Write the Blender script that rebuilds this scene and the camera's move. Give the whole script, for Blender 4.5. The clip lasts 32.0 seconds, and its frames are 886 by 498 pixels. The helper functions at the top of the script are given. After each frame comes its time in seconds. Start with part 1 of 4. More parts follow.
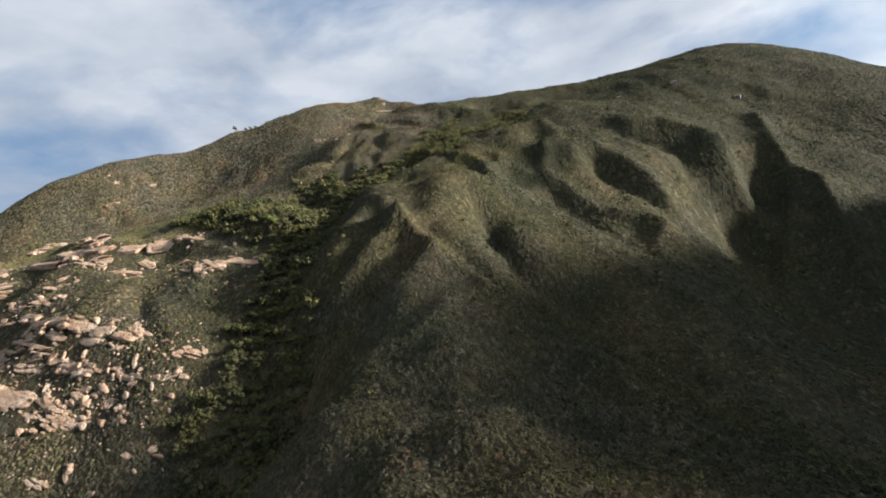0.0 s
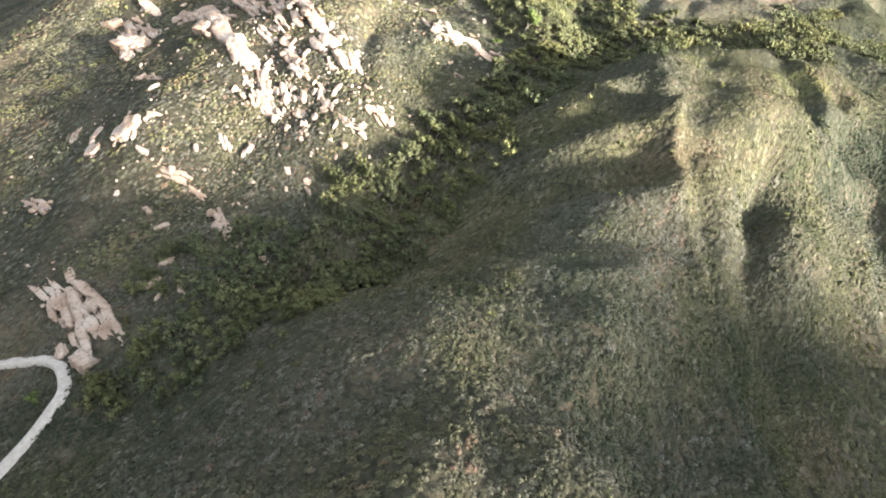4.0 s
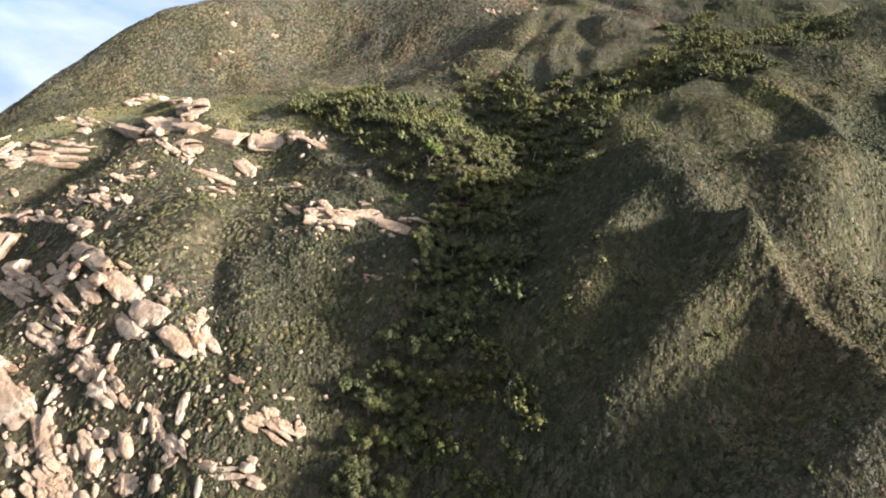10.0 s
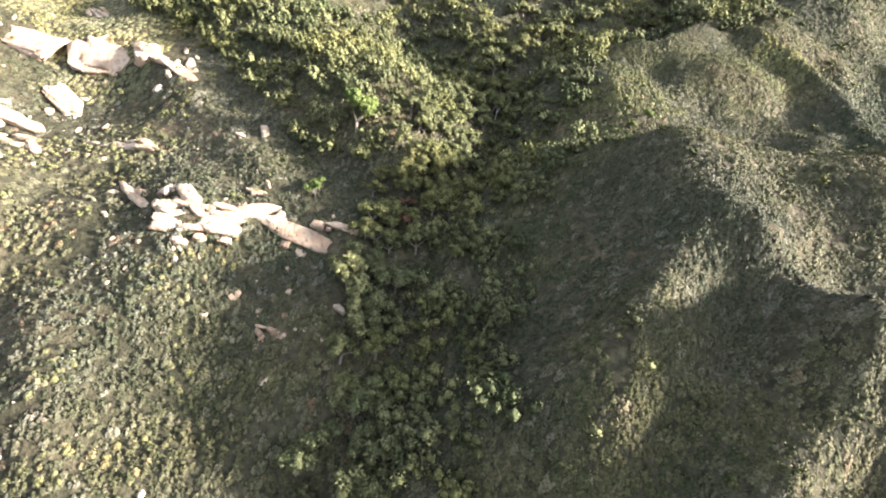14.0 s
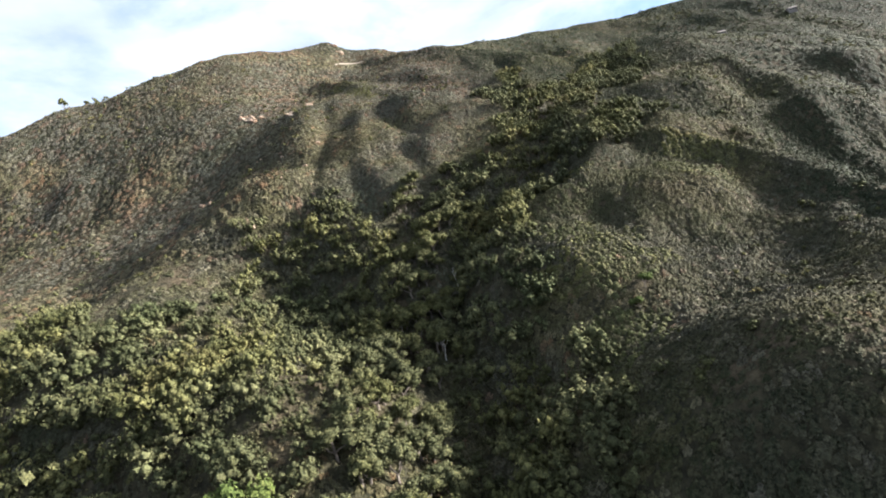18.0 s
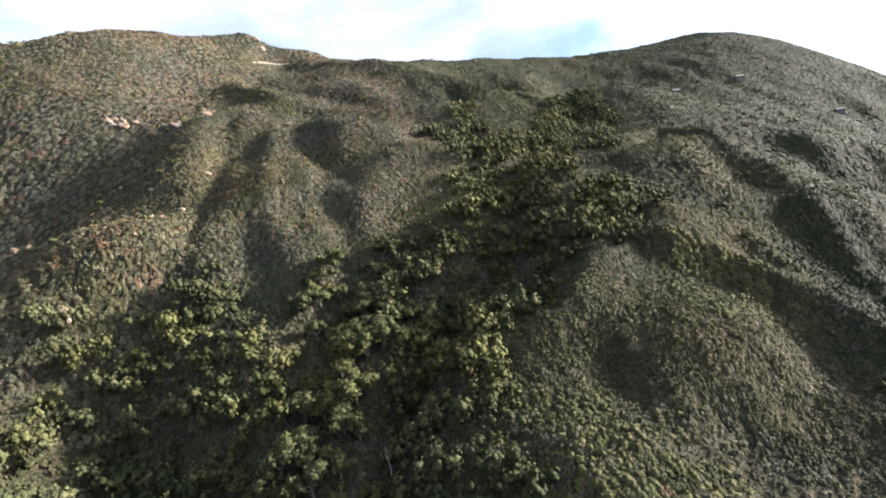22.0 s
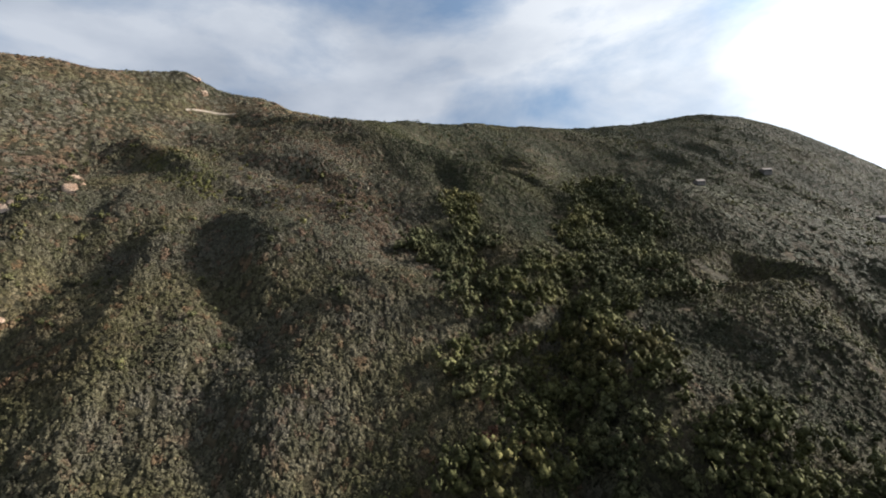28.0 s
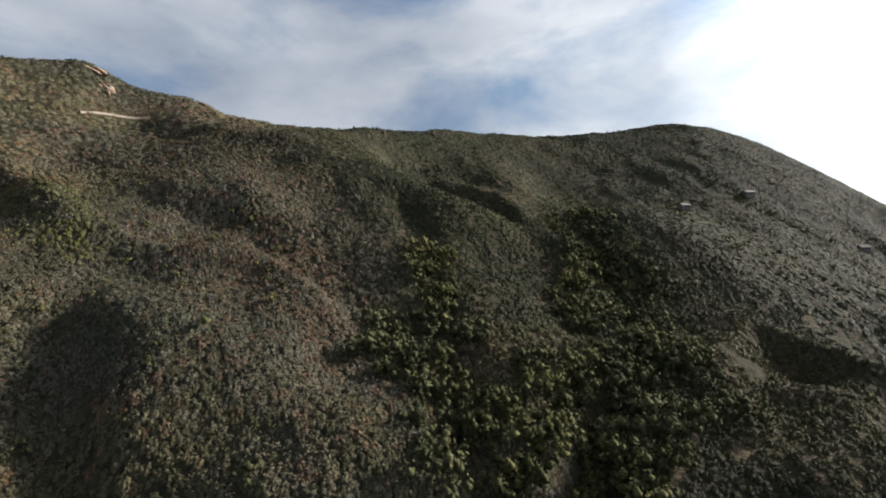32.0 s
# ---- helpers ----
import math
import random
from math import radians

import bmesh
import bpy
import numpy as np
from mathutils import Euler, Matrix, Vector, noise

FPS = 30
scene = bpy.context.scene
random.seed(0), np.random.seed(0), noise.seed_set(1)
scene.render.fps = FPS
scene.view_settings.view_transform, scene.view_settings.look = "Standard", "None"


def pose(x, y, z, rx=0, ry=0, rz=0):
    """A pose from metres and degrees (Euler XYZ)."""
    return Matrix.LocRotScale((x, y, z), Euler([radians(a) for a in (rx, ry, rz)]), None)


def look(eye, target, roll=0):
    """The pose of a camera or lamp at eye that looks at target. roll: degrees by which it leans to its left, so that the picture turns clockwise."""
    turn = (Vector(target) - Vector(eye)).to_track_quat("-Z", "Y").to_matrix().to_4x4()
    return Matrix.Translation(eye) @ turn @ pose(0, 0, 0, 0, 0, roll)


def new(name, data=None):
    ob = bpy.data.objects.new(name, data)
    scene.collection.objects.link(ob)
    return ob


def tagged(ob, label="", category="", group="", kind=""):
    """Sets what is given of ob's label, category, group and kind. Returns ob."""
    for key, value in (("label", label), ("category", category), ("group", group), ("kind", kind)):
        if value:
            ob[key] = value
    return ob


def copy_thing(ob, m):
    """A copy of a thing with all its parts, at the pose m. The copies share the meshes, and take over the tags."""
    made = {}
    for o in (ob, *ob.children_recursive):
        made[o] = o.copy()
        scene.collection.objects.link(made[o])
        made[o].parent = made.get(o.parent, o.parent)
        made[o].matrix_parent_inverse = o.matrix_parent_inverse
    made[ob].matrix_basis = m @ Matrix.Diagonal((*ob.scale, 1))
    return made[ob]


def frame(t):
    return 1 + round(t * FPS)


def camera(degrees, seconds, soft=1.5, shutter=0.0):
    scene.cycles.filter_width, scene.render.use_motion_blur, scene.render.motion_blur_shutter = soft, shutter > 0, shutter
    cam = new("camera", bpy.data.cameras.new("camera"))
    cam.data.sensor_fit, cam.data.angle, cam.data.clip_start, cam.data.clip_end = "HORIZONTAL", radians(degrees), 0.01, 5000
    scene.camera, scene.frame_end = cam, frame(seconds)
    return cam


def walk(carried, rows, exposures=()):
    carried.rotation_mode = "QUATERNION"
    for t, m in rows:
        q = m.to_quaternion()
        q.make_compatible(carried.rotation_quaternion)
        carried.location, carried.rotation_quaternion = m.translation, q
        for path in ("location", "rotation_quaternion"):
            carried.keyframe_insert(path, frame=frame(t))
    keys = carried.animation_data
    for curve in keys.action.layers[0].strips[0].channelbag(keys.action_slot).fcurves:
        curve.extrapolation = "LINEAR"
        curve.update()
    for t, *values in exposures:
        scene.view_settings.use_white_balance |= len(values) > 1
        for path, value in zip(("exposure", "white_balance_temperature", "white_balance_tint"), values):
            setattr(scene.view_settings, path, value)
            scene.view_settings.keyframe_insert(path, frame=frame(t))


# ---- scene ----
# The camera and its flight: seconds, place, turn.
cam = camera(89.0, 32.0, 1.9)
FLIGHT = [
    (0, 1.60, -0.43, 56.66, 89.47, 8.90, -0.82),
    (0.5, 0.05, 1.37, 60.22, 79.16, 9.28, -1.77),
    (1, -0.88, 3.08, 63.62, 73.07, 9.80, -0.47),
    (1.5, -2.21, 5.92, 65.82, 68.38, 6.10, 6.62),
    (2, -3.31, 9.11, 67.66, 66.31, 0.15, 12.09),
    (2.5, -3.64, 13.96, 68.86, 65.34, -6.77, 17.22),
    (4.5, -14.98, 36.08, 69.98, 62.95, -25.30, 29.42),
    (5, -19.09, 43.65, 71.55, 67.21, -24.66, 28.33),
    (5.5, -22.81, 51.16, 73.75, 71.49, -23.60, 26.45),
    (6, -26.69, 58.41, 75.97, 75.23, -20.67, 24.30),
    (6.5, -30.49, 65.21, 77.59, 78.05, -16.28, 21.34),
    (7, -34.01, 71.36, 79.08, 78.99, -11.77, 18.77),
    (7.5, -37.64, 76.93, 80.94, 80.07, -8.67, 17.18),
    (8, -41.12, 82.18, 82.78, 79.41, -7.87, 16.40),
    (8.5, -44.40, 87.37, 84.49, 78.95, -7.88, 15.73),
    (9, -47.35, 92.49, 86.04, 77.47, -7.01, 14.61),
    (9.5, -50.24, 97.75, 87.38, 76.17, -5.79, 13.44),
    (10, -52.43, 103.20, 88.83, 76.23, -3.54, 12.07),
    (10.5, -54.60, 108.72, 90.32, 76.48, -1.67, 11.18),
    (11, -56.50, 114.32, 92.25, 77.58, -0.58, 10.64),
    (11.5, -58.68, 119.63, 94.00, 77.61, -1.56, 11.44),
    (12, -60.57, 125.19, 95.69, 78.48, -1.85, 11.55),
    (12.5, -61.81, 131.11, 96.73, 82.36, -1.80, 11.15),
    (13, -61.10, 138.87, 98.12, 81.84, -2.91, 4.72),
    (13.5, -62.58, 143.60, 99.57, 79.49, -3.71, 4.34),
    (14, -67.32, 148.63, 99.72, 65.84, -8.56, 2.42),
    (14.5, -66.03, 153.85, 102.00, 75.82, -6.13, 2.79),
    (15, -66.39, 159.16, 103.17, 85.80, -5.37, 3.63),
    (15.5, -67.11, 166.13, 105.62, 90.23, -5.38, 0.10),
    (17.5, -73.98, 190.60, 114.01, 85.73, 5.22, -9.38),
    (18, -69.22, 198.04, 115.02, 83.48, 13.85, -13.73),
    (18.5, -67.72, 204.61, 117.24, 82.08, 13.67, -17.18),
    (19, -66.05, 210.13, 120.01, 83.90, 12.76, -19.29),
    (19.5, -64.37, 214.85, 122.43, 83.74, 12.13, -19.85),
    (20, -63.64, 220.06, 125.08, 83.29, 10.94, -21.20),
    (20.5, -61.95, 225.02, 127.60, 83.04, 9.75, -22.23),
    (21, -60.40, 229.76, 130.08, 83.05, 8.84, -22.85),
    (21.5, -58.89, 234.61, 132.54, 82.82, 8.31, -22.98),
    (22, -57.53, 239.23, 134.87, 82.52, 7.98, -23.11),
    (22.5, -55.95, 244.21, 136.81, 82.61, 7.63, -23.09),
    (23, -54.45, 249.27, 138.85, 82.56, 7.49, -23.30),
    (23.5, -52.87, 253.88, 140.91, 82.10, 7.50, -23.81),
    (24, -50.95, 258.39, 143.03, 82.20, 7.48, -24.10),
    (24.5, -49.75, 262.92, 145.03, 82.26, 7.14, -24.26),
    (25, -47.93, 267.39, 147.00, 82.92, 7.15, -24.47),
    (25.5, -45.22, 271.61, 148.62, 85.02, 14.41, -26.93),
    (27.5, -36.17, 292.35, 156.79, 86.21, 11.64, -28.54),
    (28, -34.36, 296.41, 158.95, 87.94, 4.07, -26.64),
    (28.5, -31.79, 300.10, 160.97, 87.64, 4.02, -27.19),
    (29, -29.81, 303.50, 163.24, 87.41, 3.77, -27.85),
    (29.5, -27.88, 306.75, 165.57, 87.02, 3.84, -29.09),
    (30, -26.22, 310.19, 167.95, 87.39, 2.70, -29.49),
    (30.5, -24.80, 313.61, 170.36, 87.10, 2.48, -30.01),
    (31, -23.48, 317.03, 172.79, 86.66, 2.75, -30.50),
    (31.5, -22.13, 320.58, 175.21, 86.33, 2.97, -31.09),
    (32, -20.88, 323.98, 177.56, 86.06, 3.06, -31.72),
]
EXPOSURES = [(0.0, 1.79, 6000, 10), (0.5, 2.69, 6050, 10), (1.0, 3.54, 5780, 10), (4.5, 3.84, 5780, 10), (6.0, 2.85, 5930, 10), (9.0, 2.60, 5930, 10), (13.0, 2.85, 5900, 10), (14.0, 3.80, 5880, 10), (14.5, 3.20, 5860, 10), (15.0, 2.60, 5820, 10), (19.0, 2.60, 5680, 10), (25.0, 2.57, 5680, 10), (28.0, 1.62, 5950, 10), (32.0, 1.40, 5950, 10)]
walk(cam, [(t, pose(x, y, z, rx, ry, rz)) for t, x, y, z, rx, ry, rz in FLIGHT], EXPOSURES)

# ---- light ----
SUN_AZIMUTH, SUN_HEIGHT = 96.0, 18.2          # degrees east of the flight's north, degrees up
world = bpy.data.worlds.new("sky")
scene.world = world
world.use_nodes = True
wt = world.node_tree
wt.nodes.clear()


def node(tree, kind, **values):
    n = tree.nodes.new(kind)
    for key, value in values.items():
        n.inputs[key.replace("_", " ")].default_value = value
    return n


def ramp(tree, stops, source):
    n = tree.nodes.new("ShaderNodeValToRGB")
    while len(n.color_ramp.elements) < len(stops):
        n.color_ramp.elements.new(0.5)
    for e, (at, c) in zip(n.color_ramp.elements, stops):
        e.position = at
        e.color = (*c, 1.0) if len(c) == 3 else c
    tree.links.new(source, n.inputs["Fac"])
    return n.outputs["Color"]


def mix(tree, fac, a, b, how="MIX"):
    n = tree.nodes.new("ShaderNodeMix")
    n.data_type, n.blend_type = "RGBA", how
    for socket, value in ((n.inputs[0], fac), (n.inputs[6], a), (n.inputs[7], b)):
        if isinstance(value, (int, float)):
            socket.default_value = value
        elif isinstance(value, tuple):
            socket.default_value = (*value, 1.0)
        else:
            tree.links.new(value, socket)
    return n.outputs[2]


sky = wt.nodes.new("ShaderNodeTexSky")
sky.sky_type, sky.sun_disc = "NISHITA", False
sky.sun_elevation, sky.sun_rotation = radians(SUN_HEIGHT), radians(SUN_AZIMUTH)
sky.dust_density, sky.air_density = 2.0, 1.0
where = wt.nodes.new("ShaderNodeTexCoord")
stretch = wt.nodes.new("ShaderNodeMapping")
stretch.inputs["Scale"].default_value = (1.0, 1.0, 2.2)
stretch.inputs["Location"].default_value = (3.1, 0.4, 0.0)
wt.links.new(where.outputs["Generated"], stretch.inputs["Vector"])
puffs = node(wt, "ShaderNodeTexNoise", Scale=2.3, Detail=9.0, Roughness=0.56, Distortion=0.25)
wt.links.new(stretch.outputs["Vector"], puffs.inputs["Vector"])
cover = ramp(wt, [(0.33, (0.12, 0.12, 0.12)), (0.53, (1, 1, 1))], puffs.outputs["Fac"])
shades = node(wt, "ShaderNodeTexNoise", Scale=4.2, Detail=6.0, Roughness=0.5)
wt.links.new(stretch.outputs["Vector"], shades.inputs["Vector"])
cloud = ramp(wt, [(0.30, (8.2, 8.9, 10.0)), (0.62, (12.6, 12.9, 13.3))], shades.outputs["Fac"])
haze = mix(wt, 0.62, sky.outputs["Color"], (4.6, 7.4, 11.5))
facing = wt.nodes.new("ShaderNodeVectorMath")
facing.operation = "DOT_PRODUCT"
facing.inputs[1].default_value = (math.sin(radians(SUN_AZIMUTH)) * math.cos(radians(SUN_HEIGHT)), math.cos(radians(SUN_AZIMUTH)) * math.cos(radians(SUN_HEIGHT)), math.sin(radians(SUN_HEIGHT)))
wt.links.new(where.outputs["Generated"], facing.inputs[0])
glare = ramp(wt, [(0.45, (1, 1, 1)), (0.8, (1.7, 1.65, 1.55)), (1.0, (4.0, 3.8, 3.5))], facing.outputs["Value"])
both = mix(wt, 1.0, mix(wt, cover, haze, cloud), glare, "MULTIPLY")
back = wt.nodes.new("ShaderNodeBackground")
back.inputs["Strength"].default_value = 0.0165
wt.links.new(both, back.inputs["Color"])
wout = wt.nodes.new("ShaderNodeOutputWorld")
wt.links.new(back.outputs["Background"], wout.inputs["Surface"])

sun = new("sun", bpy.data.lights.new("sun", "SUN"))
sun.data.energy, sun.data.angle, sun.data.color = 5.0, radians(6.0), (1.0, 0.89, 0.76)
az, el = radians(SUN_AZIMUTH), radians(SUN_HEIGHT)
toward = Vector((math.sin(az) * math.cos(el), math.cos(az) * math.cos(el), math.sin(el)))
sun.matrix_world = look(toward * 900, (0, 0, 0))

# ---- materials ----


def surface(name, rough=0.9):
    m = bpy.data.materials.new(name)
    m.use_nodes = True
    t = m.node_tree
    return m, t, t.nodes["Principled BSDF"]


def place(t):
    return t.nodes.new("ShaderNodeNewGeometry").outputs["Position"]


def noise_of(t, scale, detail=4.0, rough=0.55, at=None):
    n = node(t, "ShaderNodeTexNoise", Scale=scale, Detail=detail, Roughness=rough)
    t.links.new(at or place(t), n.inputs["Vector"])
    return n.outputs["Fac"]


def bump(t, bsdf, height, strength, distance):
    b = node(t, "ShaderNodeBump", Strength=strength, Distance=distance)
    t.links.new(height, b.inputs["Height"])
    t.links.new(b.outputs["Normal"], bsdf.inputs["Normal"])


def soil_material():
    m, t, b = surface("hill_soil")
    at = place(t)
    base = ramp(t, [(0.3, (0.026, 0.026, 0.016)), (0.5, (0.040, 0.037, 0.024)), (0.72, (0.078, 0.062, 0.041))], noise_of(t, 0.06, 6, 0.6, at))
    fine = ramp(t, [(0.35, (0.45, 0.45, 0.45)), (0.65, (1.25, 1.2, 1.1))], noise_of(t, 0.7, 5, 0.65, at))
    t.links.new(mix(t, 1.0, base, fine, "MULTIPLY"), b.inputs["Base Color"])
    b.inputs["Roughness"].default_value = 1.0
    b.inputs["Specular IOR Level"].default_value = 0.05
    bump(t, b, noise_of(t, 0.55, 6, 0.65, at), 0.9, 1.2)
    return m


def leaf_material(name, dark, mid, light, dry, patch=0.02):
    """Foliage whose hue drifts over the hill, from plant to plant and from leaf to leaf."""
    m, t, b = surface(name)
    tone = t.nodes.new("ShaderNodeAttribute")
    tone.attribute_name = "tone"
    plant = ramp(t, [(0.0, dark), (0.45, mid), (0.85, light), (1.0, dry)], tone.outputs["Fac"])
    drift = ramp(t, [(0.34, (0.82, 0.90, 0.85)), (0.46, (1.0, 1.0, 1.0)), (0.57, (1.14, 1.12, 0.88)), (0.67, (1.26, 1.08, 0.92))], noise_of(t, patch, 4, 0.6))
    isl = t.nodes.new("ShaderNodeNewGeometry").outputs["Random Per Island"]
    leaf = ramp(t, [(0.0, (0.86, 0.86, 0.85)), (1.0, (1.14, 1.14, 1.14))], isl)
    # Mottling: darker where the bump noise is low, paler where it is high.
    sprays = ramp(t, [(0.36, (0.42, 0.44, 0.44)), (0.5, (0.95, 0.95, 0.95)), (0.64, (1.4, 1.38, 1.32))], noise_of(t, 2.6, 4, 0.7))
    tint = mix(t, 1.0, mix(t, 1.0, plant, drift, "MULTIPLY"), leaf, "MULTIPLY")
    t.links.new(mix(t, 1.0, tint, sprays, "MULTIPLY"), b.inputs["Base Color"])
    b.inputs["Roughness"].default_value = 0.9
    b.inputs["Specular IOR Level"].default_value = 0.08
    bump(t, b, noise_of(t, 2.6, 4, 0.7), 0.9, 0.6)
    return m


def rock_material():
    m, t, b = surface("sandstone")
    at = place(t)
    base = ramp(t, [(0.30, (0.20, 0.125, 0.078)), (0.48, (0.30, 0.212, 0.145)), (0.72, (0.385, 0.31, 0.238))], noise_of(t, 0.13, 6, 0.6, at))
    sq = t.nodes.new("ShaderNodeMapping")
    sq.inputs["Scale"].default_value = (1.0, 1.0, 0.22)
    t.links.new(at, sq.inputs["Vector"])
    streak = ramp(t, [(0.36, (0.45, 0.43, 0.42)), (0.47, (1.0, 1.0, 1.0))], noise_of(t, 0.75, 6, 0.62, sq.outputs["Vector"]))
    t.links.new(mix(t, 0.75, base, streak, "MULTIPLY"), b.inputs["Base Color"])
    b.inputs["Roughness"].default_value = 0.95
    b.inputs["Specular IOR Level"].default_value = 0.15
    bump(t, b, noise_of(t, 0.8, 8, 0.68, sq.outputs["Vector"]), 1.0, 1.1)
    return m


def plain_material(name, low, high, scale=1.5, rough=0.85):
    m, t, b = surface(name)
    t.links.new(ramp(t, [(0.3, low), (0.7, high)], noise_of(t, scale, 5, 0.6)), b.inputs["Base Color"])
    b.inputs["Roughness"].default_value = rough
    return m


SOIL = soil_material()
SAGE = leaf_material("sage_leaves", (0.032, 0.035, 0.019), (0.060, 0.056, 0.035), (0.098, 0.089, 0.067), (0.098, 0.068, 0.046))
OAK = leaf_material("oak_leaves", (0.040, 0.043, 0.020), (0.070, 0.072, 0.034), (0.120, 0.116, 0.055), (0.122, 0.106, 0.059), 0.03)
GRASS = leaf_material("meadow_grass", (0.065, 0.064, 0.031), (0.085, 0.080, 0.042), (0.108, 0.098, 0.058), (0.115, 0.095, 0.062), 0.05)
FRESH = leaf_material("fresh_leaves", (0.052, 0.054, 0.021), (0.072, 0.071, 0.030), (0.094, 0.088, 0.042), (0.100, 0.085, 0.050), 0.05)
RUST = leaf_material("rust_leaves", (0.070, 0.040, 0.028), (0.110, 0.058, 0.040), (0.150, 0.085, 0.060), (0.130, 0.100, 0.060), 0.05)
ROCK = rock_material()
BARK = plain_material("bark", (0.07, 0.055, 0.042), (0.14, 0.115, 0.09))
DEAD = plain_material("dead_wood", (0.30, 0.28, 0.25), (0.46, 0.43, 0.39))

# ---- the shape of the hills ----
# Crest and gully lines and spot heights of the hills: (east, north, height) in metres.
CRESTS = {}
GULLIES = {}
SPOTS = {}
CRESTS['east_ridge_one'] = [(29, 141, 27), (36, 136, 24), (42, 129, 21), (46, 115, 16), (49, 103, 12)]
CRESTS['near_brow'] = [(-6, 110, 20), (6, 107, 19), (16, 104, 18), (25, 102, 17), (39, 98, 15), (52, 94, 14), (60, 81, 11)]
SPOTS['near_slope'] = [(-22, 85, 15), (-6, 77, 16), (7, 74, 16), (20, 71, 15), (33, 70, 14), (47, 70, 12), (55, 64, 12)]
CRESTS['east_ridge_two'] = [(54, 248, 76), (67, 236, 61), (78, 221, 46), (87, 206, 34), (97, 193, 26), (104, 181, 20), (104, 162, 8), (107, 149, 4), (102, 135, -2)]
CRESTS['east_ridge_three'] = [(67, 295, 95), (88, 285, 83), (101, 267, 64), (120, 259, 58), (130, 248, 52), (115, 235, 37), (118, 221, 30), (126, 208, 23)]
CRESTS['east_ridge_four'] = [(87, 317, 120), (123, 318, 113), (138, 303, 95), (149, 288, 78), (149, 274, 60)]
CRESTS['east_ridge_five'] = [(163, 357, 136), (187, 352, 130), (205, 339, 117), (220, 320, 100), (211, 306, 75), (191, 305, 64)]
CRESTS['east_ridge_six'] = [(282, 371, 125), (260, 317, 75), (261, 297, 64), (245, 264, 31), (226, 235, 2)]
CRESTS['east_ridge_six_b'] = [(255, 315, 72), (228, 285, 34), (210, 272, 19), (194, 249, -1)]
SPOTS['far_flank'] = [(300, 455, 188), (356, 421, 160), (369, 363, 118), (326, 351, 98), (269, 422, 158), (205, 422, 162), (304, 305, 62)]
CRESTS['strip_crest'] = [(-19, 211, 82), (-5, 184, 63), (4, 171, 52), (13, 166, 44), (22, 158, 37), (31, 153, 31)]
CRESTS['rib_high'] = [(-26, 215, 82), (-32, 211, 78), (-39, 203, 71), (-45, 200, 64), (-54, 197, 56), (-65, 197, 48)]
CRESTS['rib_mid'] = [(-13, 198, 71), (-17, 191, 68), (-23, 186, 62), (-34, 178, 51), (-41, 175, 43), (-46, 173, 37)]
CRESTS['rib_low'] = [(0, 171, 51), (-12, 164, 44), (-24, 161, 36), (-32, 157, 29), (-37, 152, 22)]
CRESTS['nose_low'] = [(2, 146, 37), (-12, 134, 30), (-25, 133, 25), (-38, 135, 16), (-47, 135, 6)]
CRESTS['second_crest'] = [(10, 323, 122), (33, 309, 116), (40, 288, 103), (40, 244, 87), (68, 282, 80)]
CRESTS['dome'] = [(-138, 230, 61), (-119, 215, 53), (-104, 199, 44), (-94, 188, 37)]
CRESTS['rock_brow'] = [(-314, 329, 93), (-296, 355, 103), (-209, 300, 94), (-158, 285, 85), (-121, 256, 75), (-100, 237, 68), (-84, 229, 64)]
CRESTS['hump_crest'] = [(-53, 476, 197), (-36, 444, 181), (-20, 434, 174), (-2, 428, 170), (3, 415, 164), (7, 402, 156), (12, 393, 150), (8, 377, 144)]
CRESTS['middle_hill'] = [(94, 503, 195), (110, 486, 188), (84, 430, 170), (81, 413, 159), (64, 387, 149)]
CRESTS['right_hill'] = [(65, 372, 144), (102, 379, 146), (103, 364, 144), (98, 350, 138)]
CRESTS['right_edge'] = [(8, 313, 119), (-10, 304, 110), (-19, 305, 106), (-26, 308, 104), (-31, 309, 101)]
CRESTS['right_brow'] = [(35, 319, 125), (55, 314, 115), (53, 302, 107), (43, 286, 101), (41, 279, 94), (24, 266, 91)]
CRESTS['far_brow'] = [(81, 355, 141), (102, 353, 139), (104, 335, 127), (88, 314, 116), (80, 299, 99), (81, 293, 91)]
CRESTS['sunlit_spur'] = [(-45, 418, 166), (-54, 366, 138), (-51, 343, 122), (-52, 335, 114), (-63, 325, 106), (-61, 310, 98)]
CRESTS['west_skyline'] = [(-377, 442, 164), (-366, 449, 172), (-351, 458, 179), (-330, 471, 190), (-313, 482, 194), (-290, 493, 197), (-250, 508, 204), (-227, 516, 212), (-203, 524, 221), (-169, 532, 229), (-133, 540, 237), (-97, 545, 245)]
CRESTS['mesa'] = [(-116, 544, 233), (-82, 546, 242), (-61, 546, 244), (-40, 547, 244)]
CRESTS['mesa_fall'] = [(-33, 537, 230), (-26, 520, 215), (-17, 502, 207)]
CRESTS['saddle_skyline'] = [(0, 503, 213), (18, 509, 213), (39, 516, 215), (65, 525, 220), (95, 534, 220), (130, 544, 224), (172, 558, 229), (216, 575, 233), (267, 593, 238), (308, 595, 241)]
CRESTS['peak_skyline'] = [(337, 597, 244), (358, 591, 249), (378, 585, 252), (398, 575, 248), (418, 561, 237), (437, 548, 225), (455, 536, 210), (471, 521, 196), (489, 502, 184), (506, 485, 168)]
GULLIES['east_gully_one'] = [(26, 220, 57), (34, 196, 35), (49, 180, 23), (61, 167, 14), (72, 144, 3), (78, 128, 1)]
